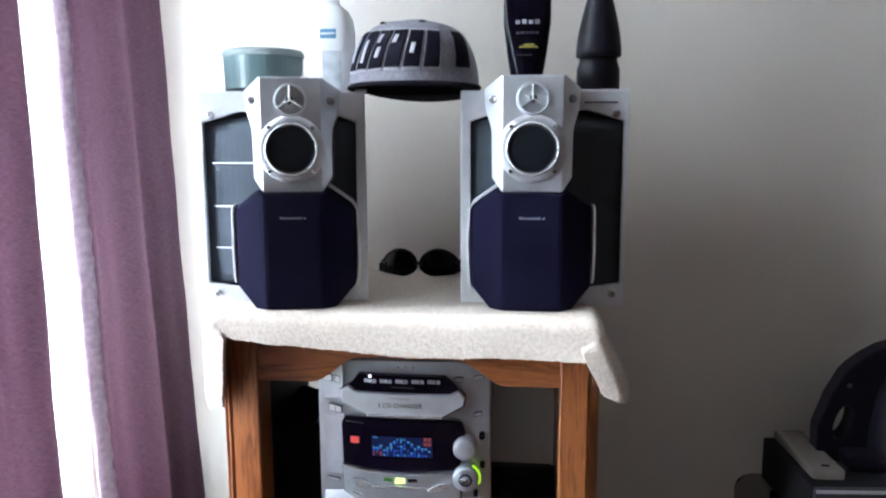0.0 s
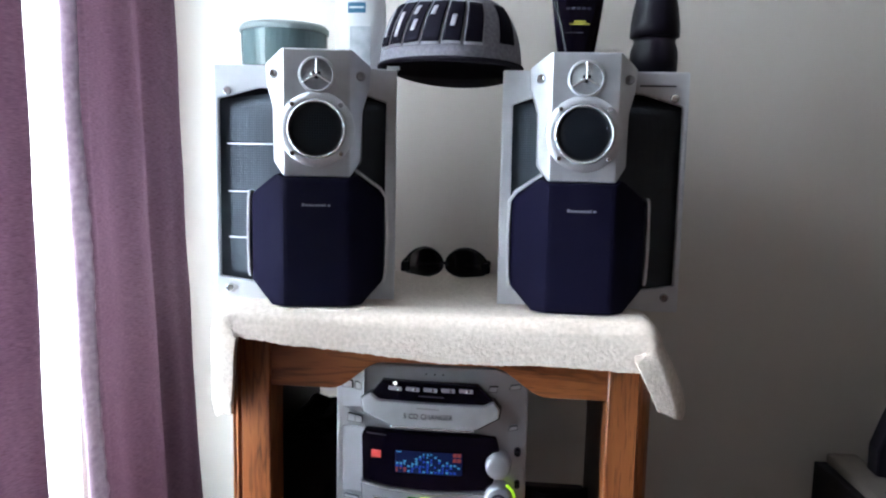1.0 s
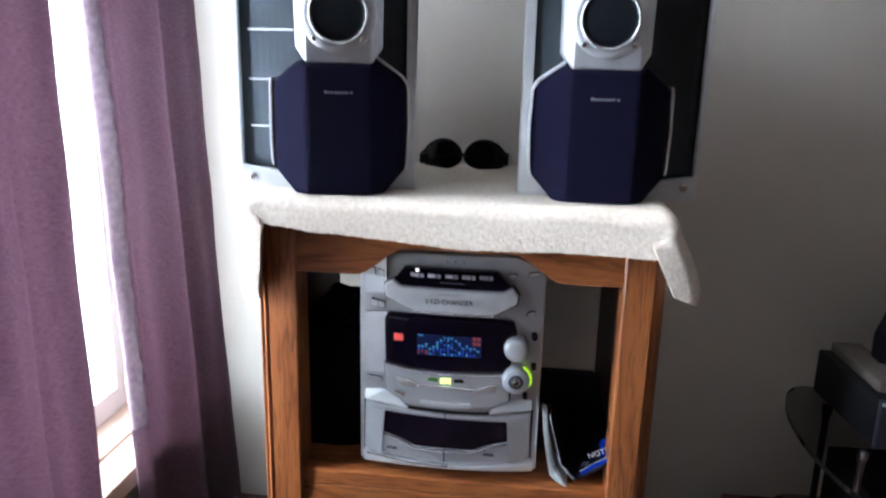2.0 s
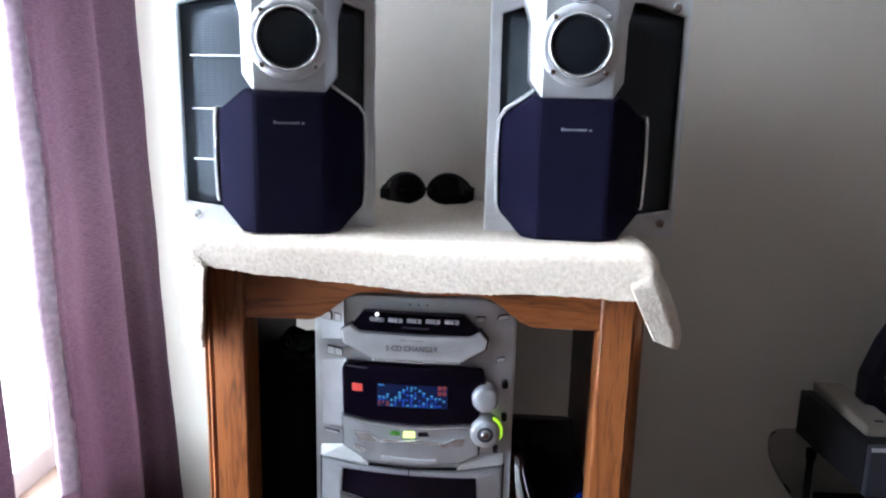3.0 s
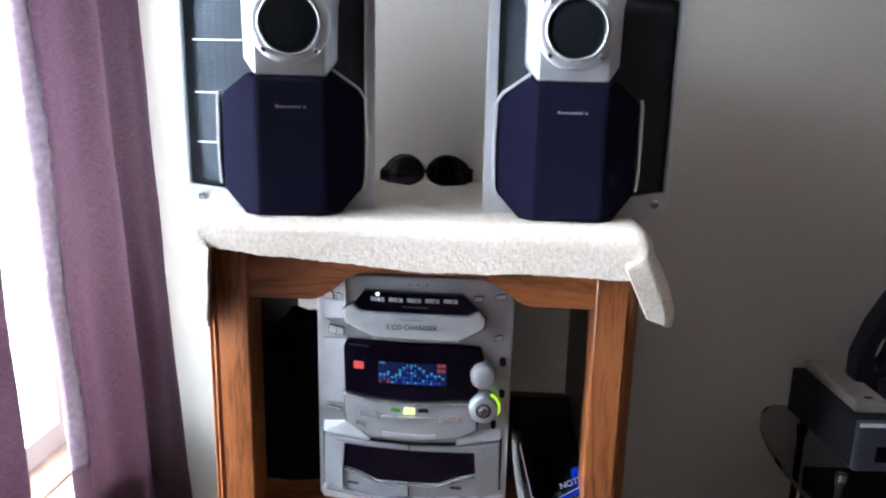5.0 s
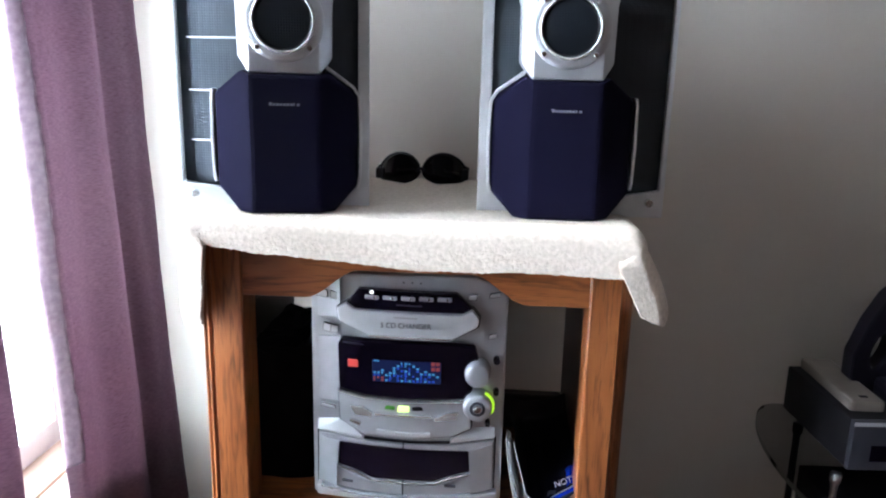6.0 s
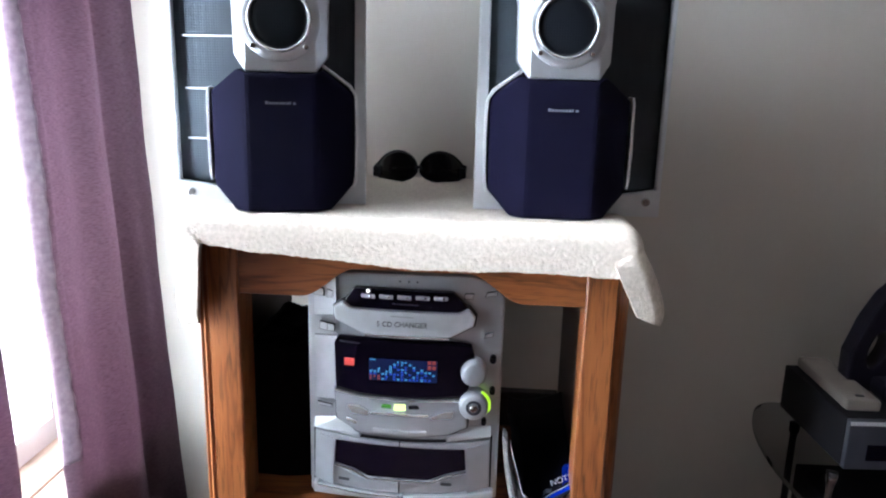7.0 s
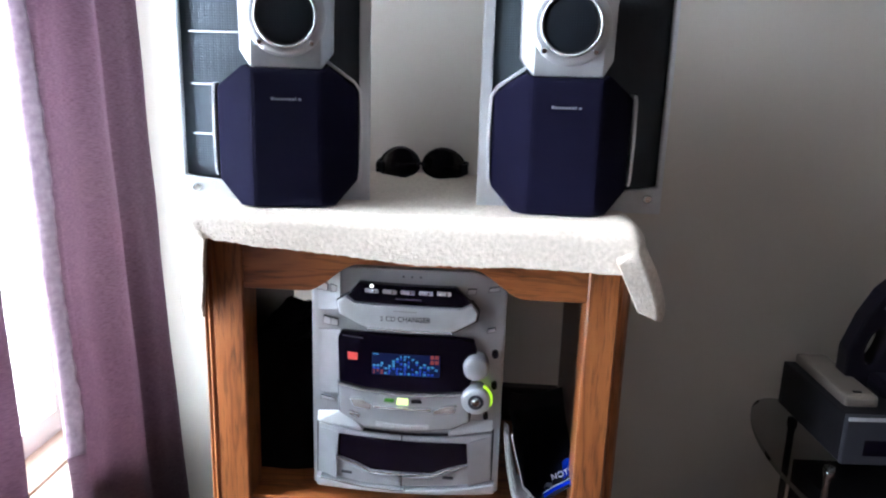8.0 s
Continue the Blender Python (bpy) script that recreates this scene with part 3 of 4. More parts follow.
        if k == -s:
            # the outer trim is a short upright strip
            path = [(C + k * 0.0850, 0.1470), (C + k * 0.0866, 0.139), (C + k * 0.0876, 0.09), (C + k * 0.0866, 0.045), (C + k * 0.0850, 0.038)]
        part("trim", ribbon(path, 0.0038, -0.026, 0.004), TRIM_SILVER, root, "curved silver trim")
    if s < 0:
        part("print", box(min(0.055 * -s, 0.1 * -s), max(0.055 * -s, 0.1 * -s), -0.0006, 0.001, 0.2862, 0.2882), LETTER_GREY, root)
    return root


speaker(1, pose(-0.1765, 0.038, TOWEL_TOP - 0.003, 0, 0, 11.6), "silver and navy loudspeaker with bright outer mesh, on the towel")
speaker(-1, pose(0.191, 0.063, TOWEL_TOP - 0.003, 0, 0, 1.7), "silver and navy loudspeaker, shaded on one side, on the towel")
SPK = TOWEL_TOP + 0.302


# ---- stereo system on the shelf ----
U0, UPX = 719.0, 0.000727


def stereo():
    root = thing("stereo_system", pose(-0.0065, 0.034, SHELF, 0, 0, 1.0), "silver stereo with lit blue display on the oak shelf", "stereo")

    def P(px, py):
        return ((px - U0) * UPX + 0.0018, 0.5625 + 0.0065 * min(1, max(0, (800 - py) / 60)) - 0.0025 - (py - 600) * 0.00078 - SHELF)

    def bul(x):
        return -0.012 * (1 - (x / 0.127) ** 2)
    cuts = [(-0.12 + 0.02 * i) for i in range(13)]

    def panel(name, pts, front, mat, parent, label="", bevel=0.0012, back=0.0):
        return part(name, slab([P(*p) for p in pts], -front, back, bevel, cuts, bul), mat, parent, label)
    top = P(719, 492)[1]
    bot = 0.012
    body_pts = [(-0.1265, bot), (0.1265, bot), (0.1265, top - 0.028), (0.118, top - 0.012), (0.085, top - 0.001), (0.06, top), (-0.06, top), (-0.085, top - 0.001), (-0.118, top - 0.012), (-0.1265, top - 0.028)]
    body = part("body", slab(body_pts, 0.0, 0.05, 0.003, cuts, bul), SILVER_SOFT, root, "silver moulded front")
    part("case", box(-0.122, 0.122, 0.046, 0.24, bot, top - 0.012, 0.004), GREY_FILM, root, "grey metal case")
    for x in (-0.1, 0.1):
        for y in (0.03, 0.21):
            part("foot", lathe([(0.012, 0.0), (0.013, 0.004), (0.011, 0.0125)], 16, "z", (x, y, 0)), BLACK, root)
    # side cheeks, angled towards the edges
    def cheek(py_top, py_bot, drop, d):
        """A facet leaning out from the column's edge to the centre block, ending in a triangular underside."""
        (x0, zt), (x1, zb) = P(555, py_top), P(597, py_bot)
        zm, zo = P(0, py_bot - drop)[1], P(0, py_bot - drop * 0.7)[1]
        p = [(x0, 0.0, zt - 0.003), (x1, 0.0, zt), (x1, 0.0, zb), (x0, 0.0, zo), (x0, -0.0012, zt - 0.004), (x1, -d, zt), (x1, -d, zm), (x0, -0.0012, zo)]
        bm = bmesh.new()
        vs = [bm.verts.new((a, b + bul(a), c)) for a, b, c in p]
        for q in ((0, 1, 2, 3), (4, 5, 6, 7), (0, 1, 5, 4), (1, 2, 6, 5), (2, 3, 7, 6), (3, 0, 4, 7)):
            bm.faces.new([vs[n] for n in q])
        part("cheek", bm, SILVER_SOFT, body)
    cheek(502, 582, 18, 0.0070)
    cheek(600, 726, 12, 0.0060)
    # disc section
    panel("button_strip", [(612, 536), (631, 514), (801, 517), (827, 541), (812, 549), (626, 546)], 0.012, BLACK_GLOSS, body, "glossy black button strip")
    for i in range(5):
        x = 643 + 31.4 * i
        panel("disc_button", [(x, 529), (x + 24, 530), (x + 24, 523.5), (x, 522.5)], 0.0142, DIAL_GREY, body)
        panel("lit_mark", [(x + 14, 528.5), (x + 19, 528.7), (x + 19, 523.8), (x + 14, 523.6)], 0.0147, SILVER_GLOSS, body)
    part("pilot_lamp", lathe([(0.0001, 0.0025), (0.0018, 0.0018), (0.0024, 0.0)], 14, "y", (P(655, 518)[0], -0.012 + bul(P(655, 518)[0]), P(655, 518)[1])), WHITE_LAMP, body, "lit white pilot lamp", smooth=True)
    for px in (707, 722, 737):
        panel("sensor_dot", [(px, 505.5), (px + 3, 505.5), (px + 3, 503), (px, 503)], 0.0008, LETTER_GREY, body, bevel=0.0)
    panel("strip_print", [(697, 538.5), (742, 539.5), (742, 537.6), (697, 536.6)], 0.0124, STEEL_FRONT, body, bevel=0.0)
    panel("tray_gap", [(592, 546), (611, 535), (625, 545), (812, 548), (830, 540), (843.5, 556), (840.5, 573), (797, 594.5), (650, 592.5), (595, 570)], 0.0105, LETTER_GREY, body, bevel=0.0)
    tray = panel("disc_tray", [(594, 546), (611, 537), (625, 547), (812, 550), (829, 542), (841, 556), (838, 571), (796, 592), (651, 590), (597, 568)], 0.017, SILVER, body, "silver disc tray lip", 0.0025)
    panel("tray_edge", [(648, 591.5), (797, 593.5), (796, 589.5), (650, 587.5)], 0.0185, SILVER_GLOSS, tray)
    tx, tz = P(715, 570)
    lettering("tray_lettering", "5 CD CHANGER", 0.0098, LETTER_GREY, tray, Matrix.Translation((tx, -0.0177 + bul(tx), tz)) @ Matrix.Rotation(radians(90), 4, "X") @ Matrix.Diagonal((0.90, 0.95, 1, 1)), "grey printed words")
    panel("print", [(694, 557.5), (735, 558.5), (735, 556.5), (694, 555.5)], 0.0175, DIAL_GREY, tray)
    # display
    disp = panel("display_window", [(595, 690), (593, 612), (600, 599), (800, 602), (836, 606), (842, 626), (840, 660), (828, 699), (720, 703), (640, 699)], 0.010, BLACK_GLOSS, body, "glossy black display window", 0.003)
    panel("red_light", [(612, 648.5), (630, 648.5), (630, 636), (612, 635.5)], 0.0112, RED_LABEL, disp, "red light")
    panel("maker_mark", [(603, 608), (640, 610), (640, 608), (603, 606)], 0.0108, LETTER_GREY, disp)
    rnd = random.Random(5)
    panel("screen", [(656, 671), (777, 672), (777, 634), (656, 633)], 0.0105, SCREEN_BLUE, disp, "dim blue lit screen", bevel=0.0)
    arch = (3, 3, 4, 2, 3, 5, 6, 7, 7, 7, 6, 5, 3, 4, 3, 3, 2)
    for i, hgt in enumerate(arch):
        x = 658 + 6.9 * i
        for j in range(8):
            y = 669.5 - 4.3 * j
            top_cell = j == hgt
            lit = top_cell or (j < hgt and rnd.random() < (0.8 if not 6 <= i <= 10 else 0.45))
            if not lit:
                continue
            cm = CELL_RED if (i > 13 and j > 4) or (i < 3 and j < 2) else (CELL_CYAN if top_cell or rnd.random() < 0.3 else CELL_BLUE)
            w = 4.6 if rnd.random() < 0.7 else 3.0
            panel("display_cell", [(x, y), (x + w, y), (x + w, y - 3.1), (x, y - 3.1)], 0.0110, cm, disp, bevel=0.0)
    panel("display_cell", [(658, 636), (668, 636), (668, 634), (658, 634)], 0.0110, CELL_CYAN, disp, bevel=0.0)
    for x, y in ((760, 640), (768, 640), (760, 649), (768, 649)):
        panel("display_cell", [(x, y), (x + 6.5, y), (x + 6.5, y - 6), (x, y - 6)], 0.0111, CELL_RED, disp, bevel=0.0)
    # control bank
    panel("bank_gap", [(595, 746), (592, 690), (840, 700), (834, 752), (801, 764.5), (720, 771.5), (639, 766.5)], 0.0065, LETTER_GREY, body, bevel=0.0)
    bank = panel("control_bank", [(597, 745), (594, 692), (640, 701), (720, 705), (828, 701), (832, 750), (800, 762), (720, 769), (640, 764)], 0.011, SILVER_SOFT, body, "silver control bank", 0.002)
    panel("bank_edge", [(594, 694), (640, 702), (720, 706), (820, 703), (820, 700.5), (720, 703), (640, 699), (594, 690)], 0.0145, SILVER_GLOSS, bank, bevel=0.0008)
    panel("green_light", [(701, 722.5), (722, 722.5), (722, 712), (703, 712)], 0.0125, GREEN_LAMP, bank, "lit green lamp")
    panel("dark_button", [(678, 719), (697, 720), (697, 713), (681, 712)], 0.0122, GREEN_DIM, bank)
    panel("dark_button", [(728, 720), (748, 719), (744, 712), (727, 713)], 0.0122, BLACK, bank)
    for pts in ([(616, 716), (640, 716), (658, 726), (655, 734), (624, 732)], [(766, 731), (792, 721), (810, 720), (806, 734), (768, 737)],
                [(660, 731), (764, 732), (764, 727), (660, 726)], [(664, 760), (698, 762), (698, 756), (664, 754)], [(698.8, 762), (728, 763), (728, 757), (698.8, 756)], [(728.8, 763), (760, 762), (760, 756), (728.8, 757)],
                [(614, 744), (634, 750), (636, 744), (616, 739)]):
        panel("control_button", pts, 0.0142, SILVER_GLOSS if pts[0][0] < 664 or pts[0][0] > 760 else SILVER, bank, bevel=0.0009)
    for px, py, r in ((840, 660, 0.0162), (842, 714, 0.0185)):
        x, z = P(px + 1, py - (9 if py < 700 else 6))
        kn = part("knob", lathe([(0.0001, 0.024), (r * 0.80, 0.024), (r * 0.90, 0.0228), (r, 0.020), (r * 1.04, 0.002), (r * 1.06, 0.0)], 36, "y", (x, bul(x), z)), SILVER_SOFT, body, "silver volume knob", smooth=True)
        if py > 700:
            part("push_key", lathe([(0.0001, 0.0275), (0.004, 0.027), (0.0052, 0.0256), (0.0052, 0.024)], 20, "y", (x, bul(x), z)), CHROME, kn, smooth=True)
            part("groove", lathe([(0.0062, 0.0239), (0.0064, 0.0244), (0.0100, 0.0244), (0.0102, 0.0239)], 28, "y", (x, bul(x), z), caps=False), STEEL_FRONT, kn, smooth=True)
            bm = tube([(x + 0.0195 * math.cos(radians(a)), bul(x) - 0.012, z + 0.0195 * math.sin(radians(a))) for a in range(-28, 66, 6)], 0.0026, 8)
            part("light_crescent", bm, GREEN_RING, kn, "glowing green crescent", smooth=True)
    for px, py, r in ((874, 632, 0.0042), (875, 688, 0.0036), (862, 743, 0.0034)):
        x, z = P(px, py)
        part("jack", lathe([(0.0001, 0.0015), (r * 0.7, 0.0015), (r * 0.75, 0.003), (r, 0.003), (r * 1.05, -0.012)], 18, "y", (x, bul(x) - 0.009, z)), BLACK, body, smooth=True)
    for pts in ([(556, 532), (574, 534), (574, 523), (556, 520)], [(581, 535), (591, 536), (591, 525), (581, 523)], [(565, 592), (579, 594), (579, 582), (567, 580)], [(580, 594), (592, 594), (592, 584), (580, 582)],
                [(820, 530), (834, 530), (836, 522), (822, 522)], [(857, 526), (876, 524), (876, 518), (860, 520)], [(560, 728), (586, 730), (586, 727), (560, 724)], [(858, 596), (872, 594), (872, 588), (860, 590)]):
        hub = (sum(p[0] for p in pts) / 4, sum(p[1] for p in pts) / 4)
        out = 0.0062 if pts[0][1] < 545 and pts[0][0] < 600 else 0.0035
        wide = [(p[0] + math.copysign(0.9, p[0] - hub[0]), p[1] + math.copysign(0.9, p[1] - hub[1])) for p in pts]
        key = panel("side_button", pts, out + 0.0008, SILVER, body, bevel=0.0005)
        panel("key_gap", wide, out, LETTER_GREY, key, bevel=0.0)
    # sloping shoulders over the cassette doors, their highlight put into a lighter silver
    def shoulder(pts):
        bm = bmesh.new()
        rim = [P(*p[:2]) for p in pts]
        vs = [bm.verts.new((x, -p[2] + bul(x), z)) for p, (x, z) in zip(pts, rim)]
        ws = [bm.verts.new((x, 0.002 + bul(x), z)) for x, z in rim]
        n = len(vs)
        bm.faces.new(vs)
        bm.faces.new(ws)
        for q in range(n):
            bm.faces.new((vs[q], vs[(q + 1) % n], ws[(q + 1) % n], ws[q]))
        part("shoulder", bm, SILVER, body, "sloping shoulder, lighter silver for its highlight")
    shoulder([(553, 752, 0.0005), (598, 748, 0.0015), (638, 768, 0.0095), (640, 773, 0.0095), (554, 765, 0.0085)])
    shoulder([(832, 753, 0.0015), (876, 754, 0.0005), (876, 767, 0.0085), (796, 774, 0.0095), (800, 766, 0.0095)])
    # cassette bay
    bay = panel("cassette_door", [(553, 858), (555, 768), (640, 776), (720, 779), (790, 778), (875, 771), (877, 858), (800, 868), (720, 871), (640, 868)], 0.008, SILVER_SOFT, body, "silver twin cassette doors", 0.003)
    panel("bay_gap", [(552, 766), (640, 773.5), (720, 776.5), (790, 775.5), (876, 769), (876, 771), (790, 778), (720, 779), (640, 776), (553, 769)], 0.0035, BLACK, body, bevel=0.0)
    panel("bay_gap", [(551, 860), (552, 768), (555, 768), (554, 860)], 0.0035, BLACK, body, bevel=0.0)
    panel("bay_gap", [(876, 860), (876, 769), (879, 769), (879, 860)], 0.0035, BLACK, body, bevel=0.0)
    def door_facet(pts):
        """A plane on the door that slopes from its outer edge in to the raised middle."""
        bm = bmesh.new()
        rim = [P(*p[:2]) for p in pts]
        vs = [bm.verts.new((x, -p[2] + bul(x), z)) for p, (x, z) in zip(pts, rim)]
        ws = [bm.verts.new((x, -0.004 + bul(x), z)) for x, z in rim]
        n = len(vs)
        for q in range(1, n - 1):
            bm.faces.new((vs[0], vs[q], vs[q + 1]))
        bm.faces.new(ws)
        for q in range(n):
            bm.faces.new((vs[q], vs[(q + 1) % n], ws[(q + 1) % n], ws[q]))
        part("door_facet", bm, SILVER_SOFT, bay)
    door_facet([(557, 774, 0.0086), (594, 779, 0.0112), (590, 822, 0.0120), (590, 862, 0.0120), (557, 854, 0.0086)])
    door_facet([(872, 776, 0.0086), (835, 785, 0.0112), (836, 826, 0.0120), (836, 864, 0.0120), (872, 857, 0.0086)])
    door_facet([(592, 828, 0.0088), (627, 836, 0.0125), (654, 848, 0.0125), (709, 849, 0.0125), (709, 864, 0.0098), (640, 862, 0.0095), (592, 858, 0.0088)])
    door_facet([(834, 831, 0.0088), (797, 839, 0.0125), (768, 850, 0.0125), (715, 849, 0.0125), (715, 864, 0.0098), (800, 863, 0.0095), (834, 859, 0.0088)])
    panel("cassette_window", [(592, 820), (595, 781), (720, 785), (830, 787), (833, 823), (795, 831), (767, 842), (655, 840), (628, 828)], 0.0098, BLACK_GLOSS, bay, "black cassette window", 0.0015)
    panel("window_lip", [(592, 821.5), (628, 829.5), (655, 842), (767, 844), (795, 833), (833, 825), (833, 827), (796, 835.5), (768, 846.5), (654, 844.5), (627, 832), (592, 824)], 0.0125, SILVER_GLOSS, bay, bevel=0.0006)
    panel("door_seam", [(711, 869), (711, 841), (713, 841), (713, 869)], 0.0095, BLACK, bay, bevel=0.0)
    panel("door_seam", [(711, 786), (711, 778), (713, 778), (713, 786)], 0.0095, BLACK, bay, bevel=0.0)
    for x in (600, 788):
        panel("print", [(x, 850), (x + 20, 851), (x + 20, 848), (x, 847)], 0.0118, LETTER_GREY, bay, bevel=0.0)
    panel("base_lip", [(552, 880), (552, 861), (640, 870), (720, 873), (800, 870), (884, 861), (884, 880)], 0.014, SILVER, body, "silver base lip", 0.003)
    # polished strip painting a highlight on the lip's left half
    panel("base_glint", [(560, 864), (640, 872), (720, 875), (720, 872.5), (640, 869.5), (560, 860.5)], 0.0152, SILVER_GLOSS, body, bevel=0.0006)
    return root


stereo()


# ---- other things on the shelf ----
def bag_point(u, v):
    a = 2 * math.pi * u
    r = 1.0 if v < 0.93 else max(0.0, 1 - (v - 0.93) / 0.07)
    sq = 1 / max(abs(math.cos(a)), abs(math.sin(a))) ** 0.75
    x = 0.050 * math.cos(a) * sq * (r * 0.96 + 0.04)
    y = 0.095 * math.sin(a) * sq * (r * 0.96 + 0.04)
    z = 0.190 * min(1, v / 0.93)
    k = noise.noise(Vector((x * 40, y * 40, z * 18)))
    j = abs(math.sin(y * 260) + math.sin(x * 330)) * 0.0022 if v > 0.8 else 0
    return (x + 0.004 * k, y + 0.005 * k, max(0.0, z + j * r + (0.012 * noise.noise(Vector((x * 30, y * 25, 4))) if v > 0.5 else 0)))


bag = part("black_bag", sheet(72, 40, bag_point), BLACK_CLOTH, None, smooth=False)
bag.matrix_basis = pose(-0.187, 0.175, SHELF)
def bag_rim(u, v):
    a = 2 * math.pi * u
    sq = 1 / max(abs(math.cos(a)), abs(math.sin(a))) ** 0.75
    x, y = 0.049 * math.cos(a) * sq, 0.094 * math.sin(a) * sq
    fray = 0.004 + 0.005 * abs(noise.noise(Vector((u * 90, 2.0, 0)))) + 0.008 * max(0.0, noise.noise(Vector((x * 40, y * 30, 9))))
    return (x * (1 - 0.02 * v), y * (1 - 0.02 * v), 0.180 + (0.012 + fray) * v)


part("rim", sheet(180, 3, bag_rim, 0.0015), BLACK_CLOTH, bag, "frayed black rim")
tagged(bag, "crumpled black cloth bag standing on the oak shelf", "bag")

booklet = thing("curled_booklet", pose(0.1765, 0.02, SHELF + 0.001), "curled black and blue glossy booklet on the shelf", "booklet")


def curl(t, lift=0.0):
    """The booklet's cross-section, from its raised left edge to its right one."""
    a = -1.35 + 2.8 * t
    r = 0.052 - lift
    if a > 0:
        return (0.0455 * a / 1.45, 0.0535 - r + 0.036 * (a / 1.45) ** 1.25)
    rise = 0.070 * max(0, -a - 0.75) / 0.6
    return (r * math.sin(a) * 0.95, 0.0535 - r * math.cos(a) + rise)


def curl_sheet(lift, t0, t1, y0, y1, thick):
    """lift may be a number or a function of t; the far end climbs a little."""
    def f(u, v):
        t = t0 + (t1 - t0) * u
        x, z = curl(t, lift(t) if callable(lift) else lift)
        y = y0 + (y1 - y0) * v
        k = 0.85 * min(1, max(0, y - 0.015) / 0.16)
        return (x + 0.0015 * math.sin(30 * y), y + 0.003 * math.sin(u * 5), z + (0.050 + 0.33 * (x + 0.05) - z) * k)
    return sheet(48, 60, f, thick)


def loop(t):
    """The innermost leaves spring away from the rest and come back to them at the top edge."""
    return 0.0075 + 0.0125 * math.sin(math.pi * min(1, t / 0.52)) ** 1.3


for i in range(5):
    part("page", curl_sheet(lambda t: -0.003 + 0.0016 * i + 0.0009 * i * math.sin(9 * t + 1.3 * i) * max(0, 0.5 - t), 0.004 * i, 0.40 - 0.02 * i, 0.0015 * (i % 3), 0.045, 0.0011), PAPER, booklet, smooth=True)
part("page", curl_sheet(lambda t: loop(t) - 0.0012, 0.02, 0.46, 0.0, 0.006, 0.0010), PAPER, booklet, "white edge of a sprung page", smooth=True)
part("cover", curl_sheet(loop, 0.02, 0.99, 0.001, 0.235, 0.0006), COVER_BLACK, booklet, "glossy black cover", smooth=True)
part("print_band", curl_sheet(0.0105, 0.56, 0.985, 0.003, 0.012, 0.0002), BLUE_PRINT, booklet, "blue printed band", smooth=True)
part("print_line", curl_sheet(0.0110, 0.54, 0.985, 0.0130, 0.0148, 0.0002), MARK_PALE, booklet, smooth=True)
# blue patch paints the light on the glossy print as colour
part("print_sheen", curl_sheet(0.0120, 0.84, 0.985, 0.0160, 0.050, 0.0002), BLUE_PRINT, booklet, "blue printed field with its glossy glow painted in", smooth=True)
part("print_bars", curl_sheet(0.0112, 0.56, 0.68, 0.020, 0.027, 0.0002), STEEL_FRONT, booklet, smooth=True)
LX, LZ = curl(0.83, 0.0108)
lettering("cover_lettering", "NOTE", 0.0115, MARK_PALE, booklet, Matrix.Translation((LX, 0.024, LZ + 0.006)) @ Matrix.Rotation(radians(-26), 4, "Y") @ Matrix.Rotation(radians(40), 4, "X"), "white printed word")

# ---- sunglasses on the towel ----
def sunglasses():
    root = thing("sunglasses", pose(-0.017, 0.262, TOWEL_TOP, -8, 0, 2), "black wraparound sunglasses resting on the towel", "sunglasses")
    for k in (-1, 1):
        def lens(u, v):
            a = 2 * math.pi * u
            x = 0.0335 * math.cos(a) * (1 - 0.1 * math.sin(a)) * v
            z = (0.0265 if math.sin(a) > 0 else 0.0195) * math.sin(a) * v + 0.0215 - 0.002 * math.cos(a) * k * v
            X = k * 0.036 + x
            return (X, 9.0 * X * X - 0.004 * (1 - v * v), z)
        part("lens", sheet(36, 6, lens, 0.0015), BLACK_GLOSS, root, "black tinted lens", smooth=True)
        ring = []
        for i in range(36):
            x, y, z = lens(i / 36, 1.0)
            ring.append((x, y, z))
        part("rim", tube(ring, 0.0022, 8, True), BLACK, root, smooth=True)
        end = [(k * 0.067, 0.040, 0.028), (k * 0.071, 0.052, 0.027), (k * 0.069, 0.066, 0.018), (k * 0.060, 0.074, 0.006)]
        part("hinge", box(min(k * 0.060, k * 0.0745), max(k * 0.060, k * 0.0730), 0.030, 0.046, 0.008, 0.026, 0.004), BLACK, root)
        part("temple_arm", tube(end, 0.0032, 8), BLACK, root, smooth=True)
    part("bridge", tube([(-0.007, 0.001, 0.020), (-0.003, -0.001, 0.024), (0.003, -0.001, 0.024), (0.007, 0.001, 0.020)], 0.003, 8), BLACK, root, smooth=True)


sunglasses()


# ---- things on the loudspeakers ----
def tub():
    root = thing("round_tub", pose(-0.246, 0.165, SPK), "round grey-green tub with a translucent white lid", "tub")
    part("body", lathe([(0.055, 0.0), (0.060, 0.004), (0.0615, 0.050), (0.0615, 0.062)], 48), TUB_GREEN, root, smooth=False)
    part("base_ring", lathe([(0.0605, 0.0), (0.062, 0.003), (0.062, 0.009), (0.0605, 0.011)], 48, caps=False), BLACK, root)
    part("lid", lathe([(0.0618, 0.0605), (0.0635, 0.061), (0.0635, 0.067), (0.060, 0.0712), (0.001, 0.072)], 48), TUB_LID, root, "translucent white lid", smooth=True)


tub()


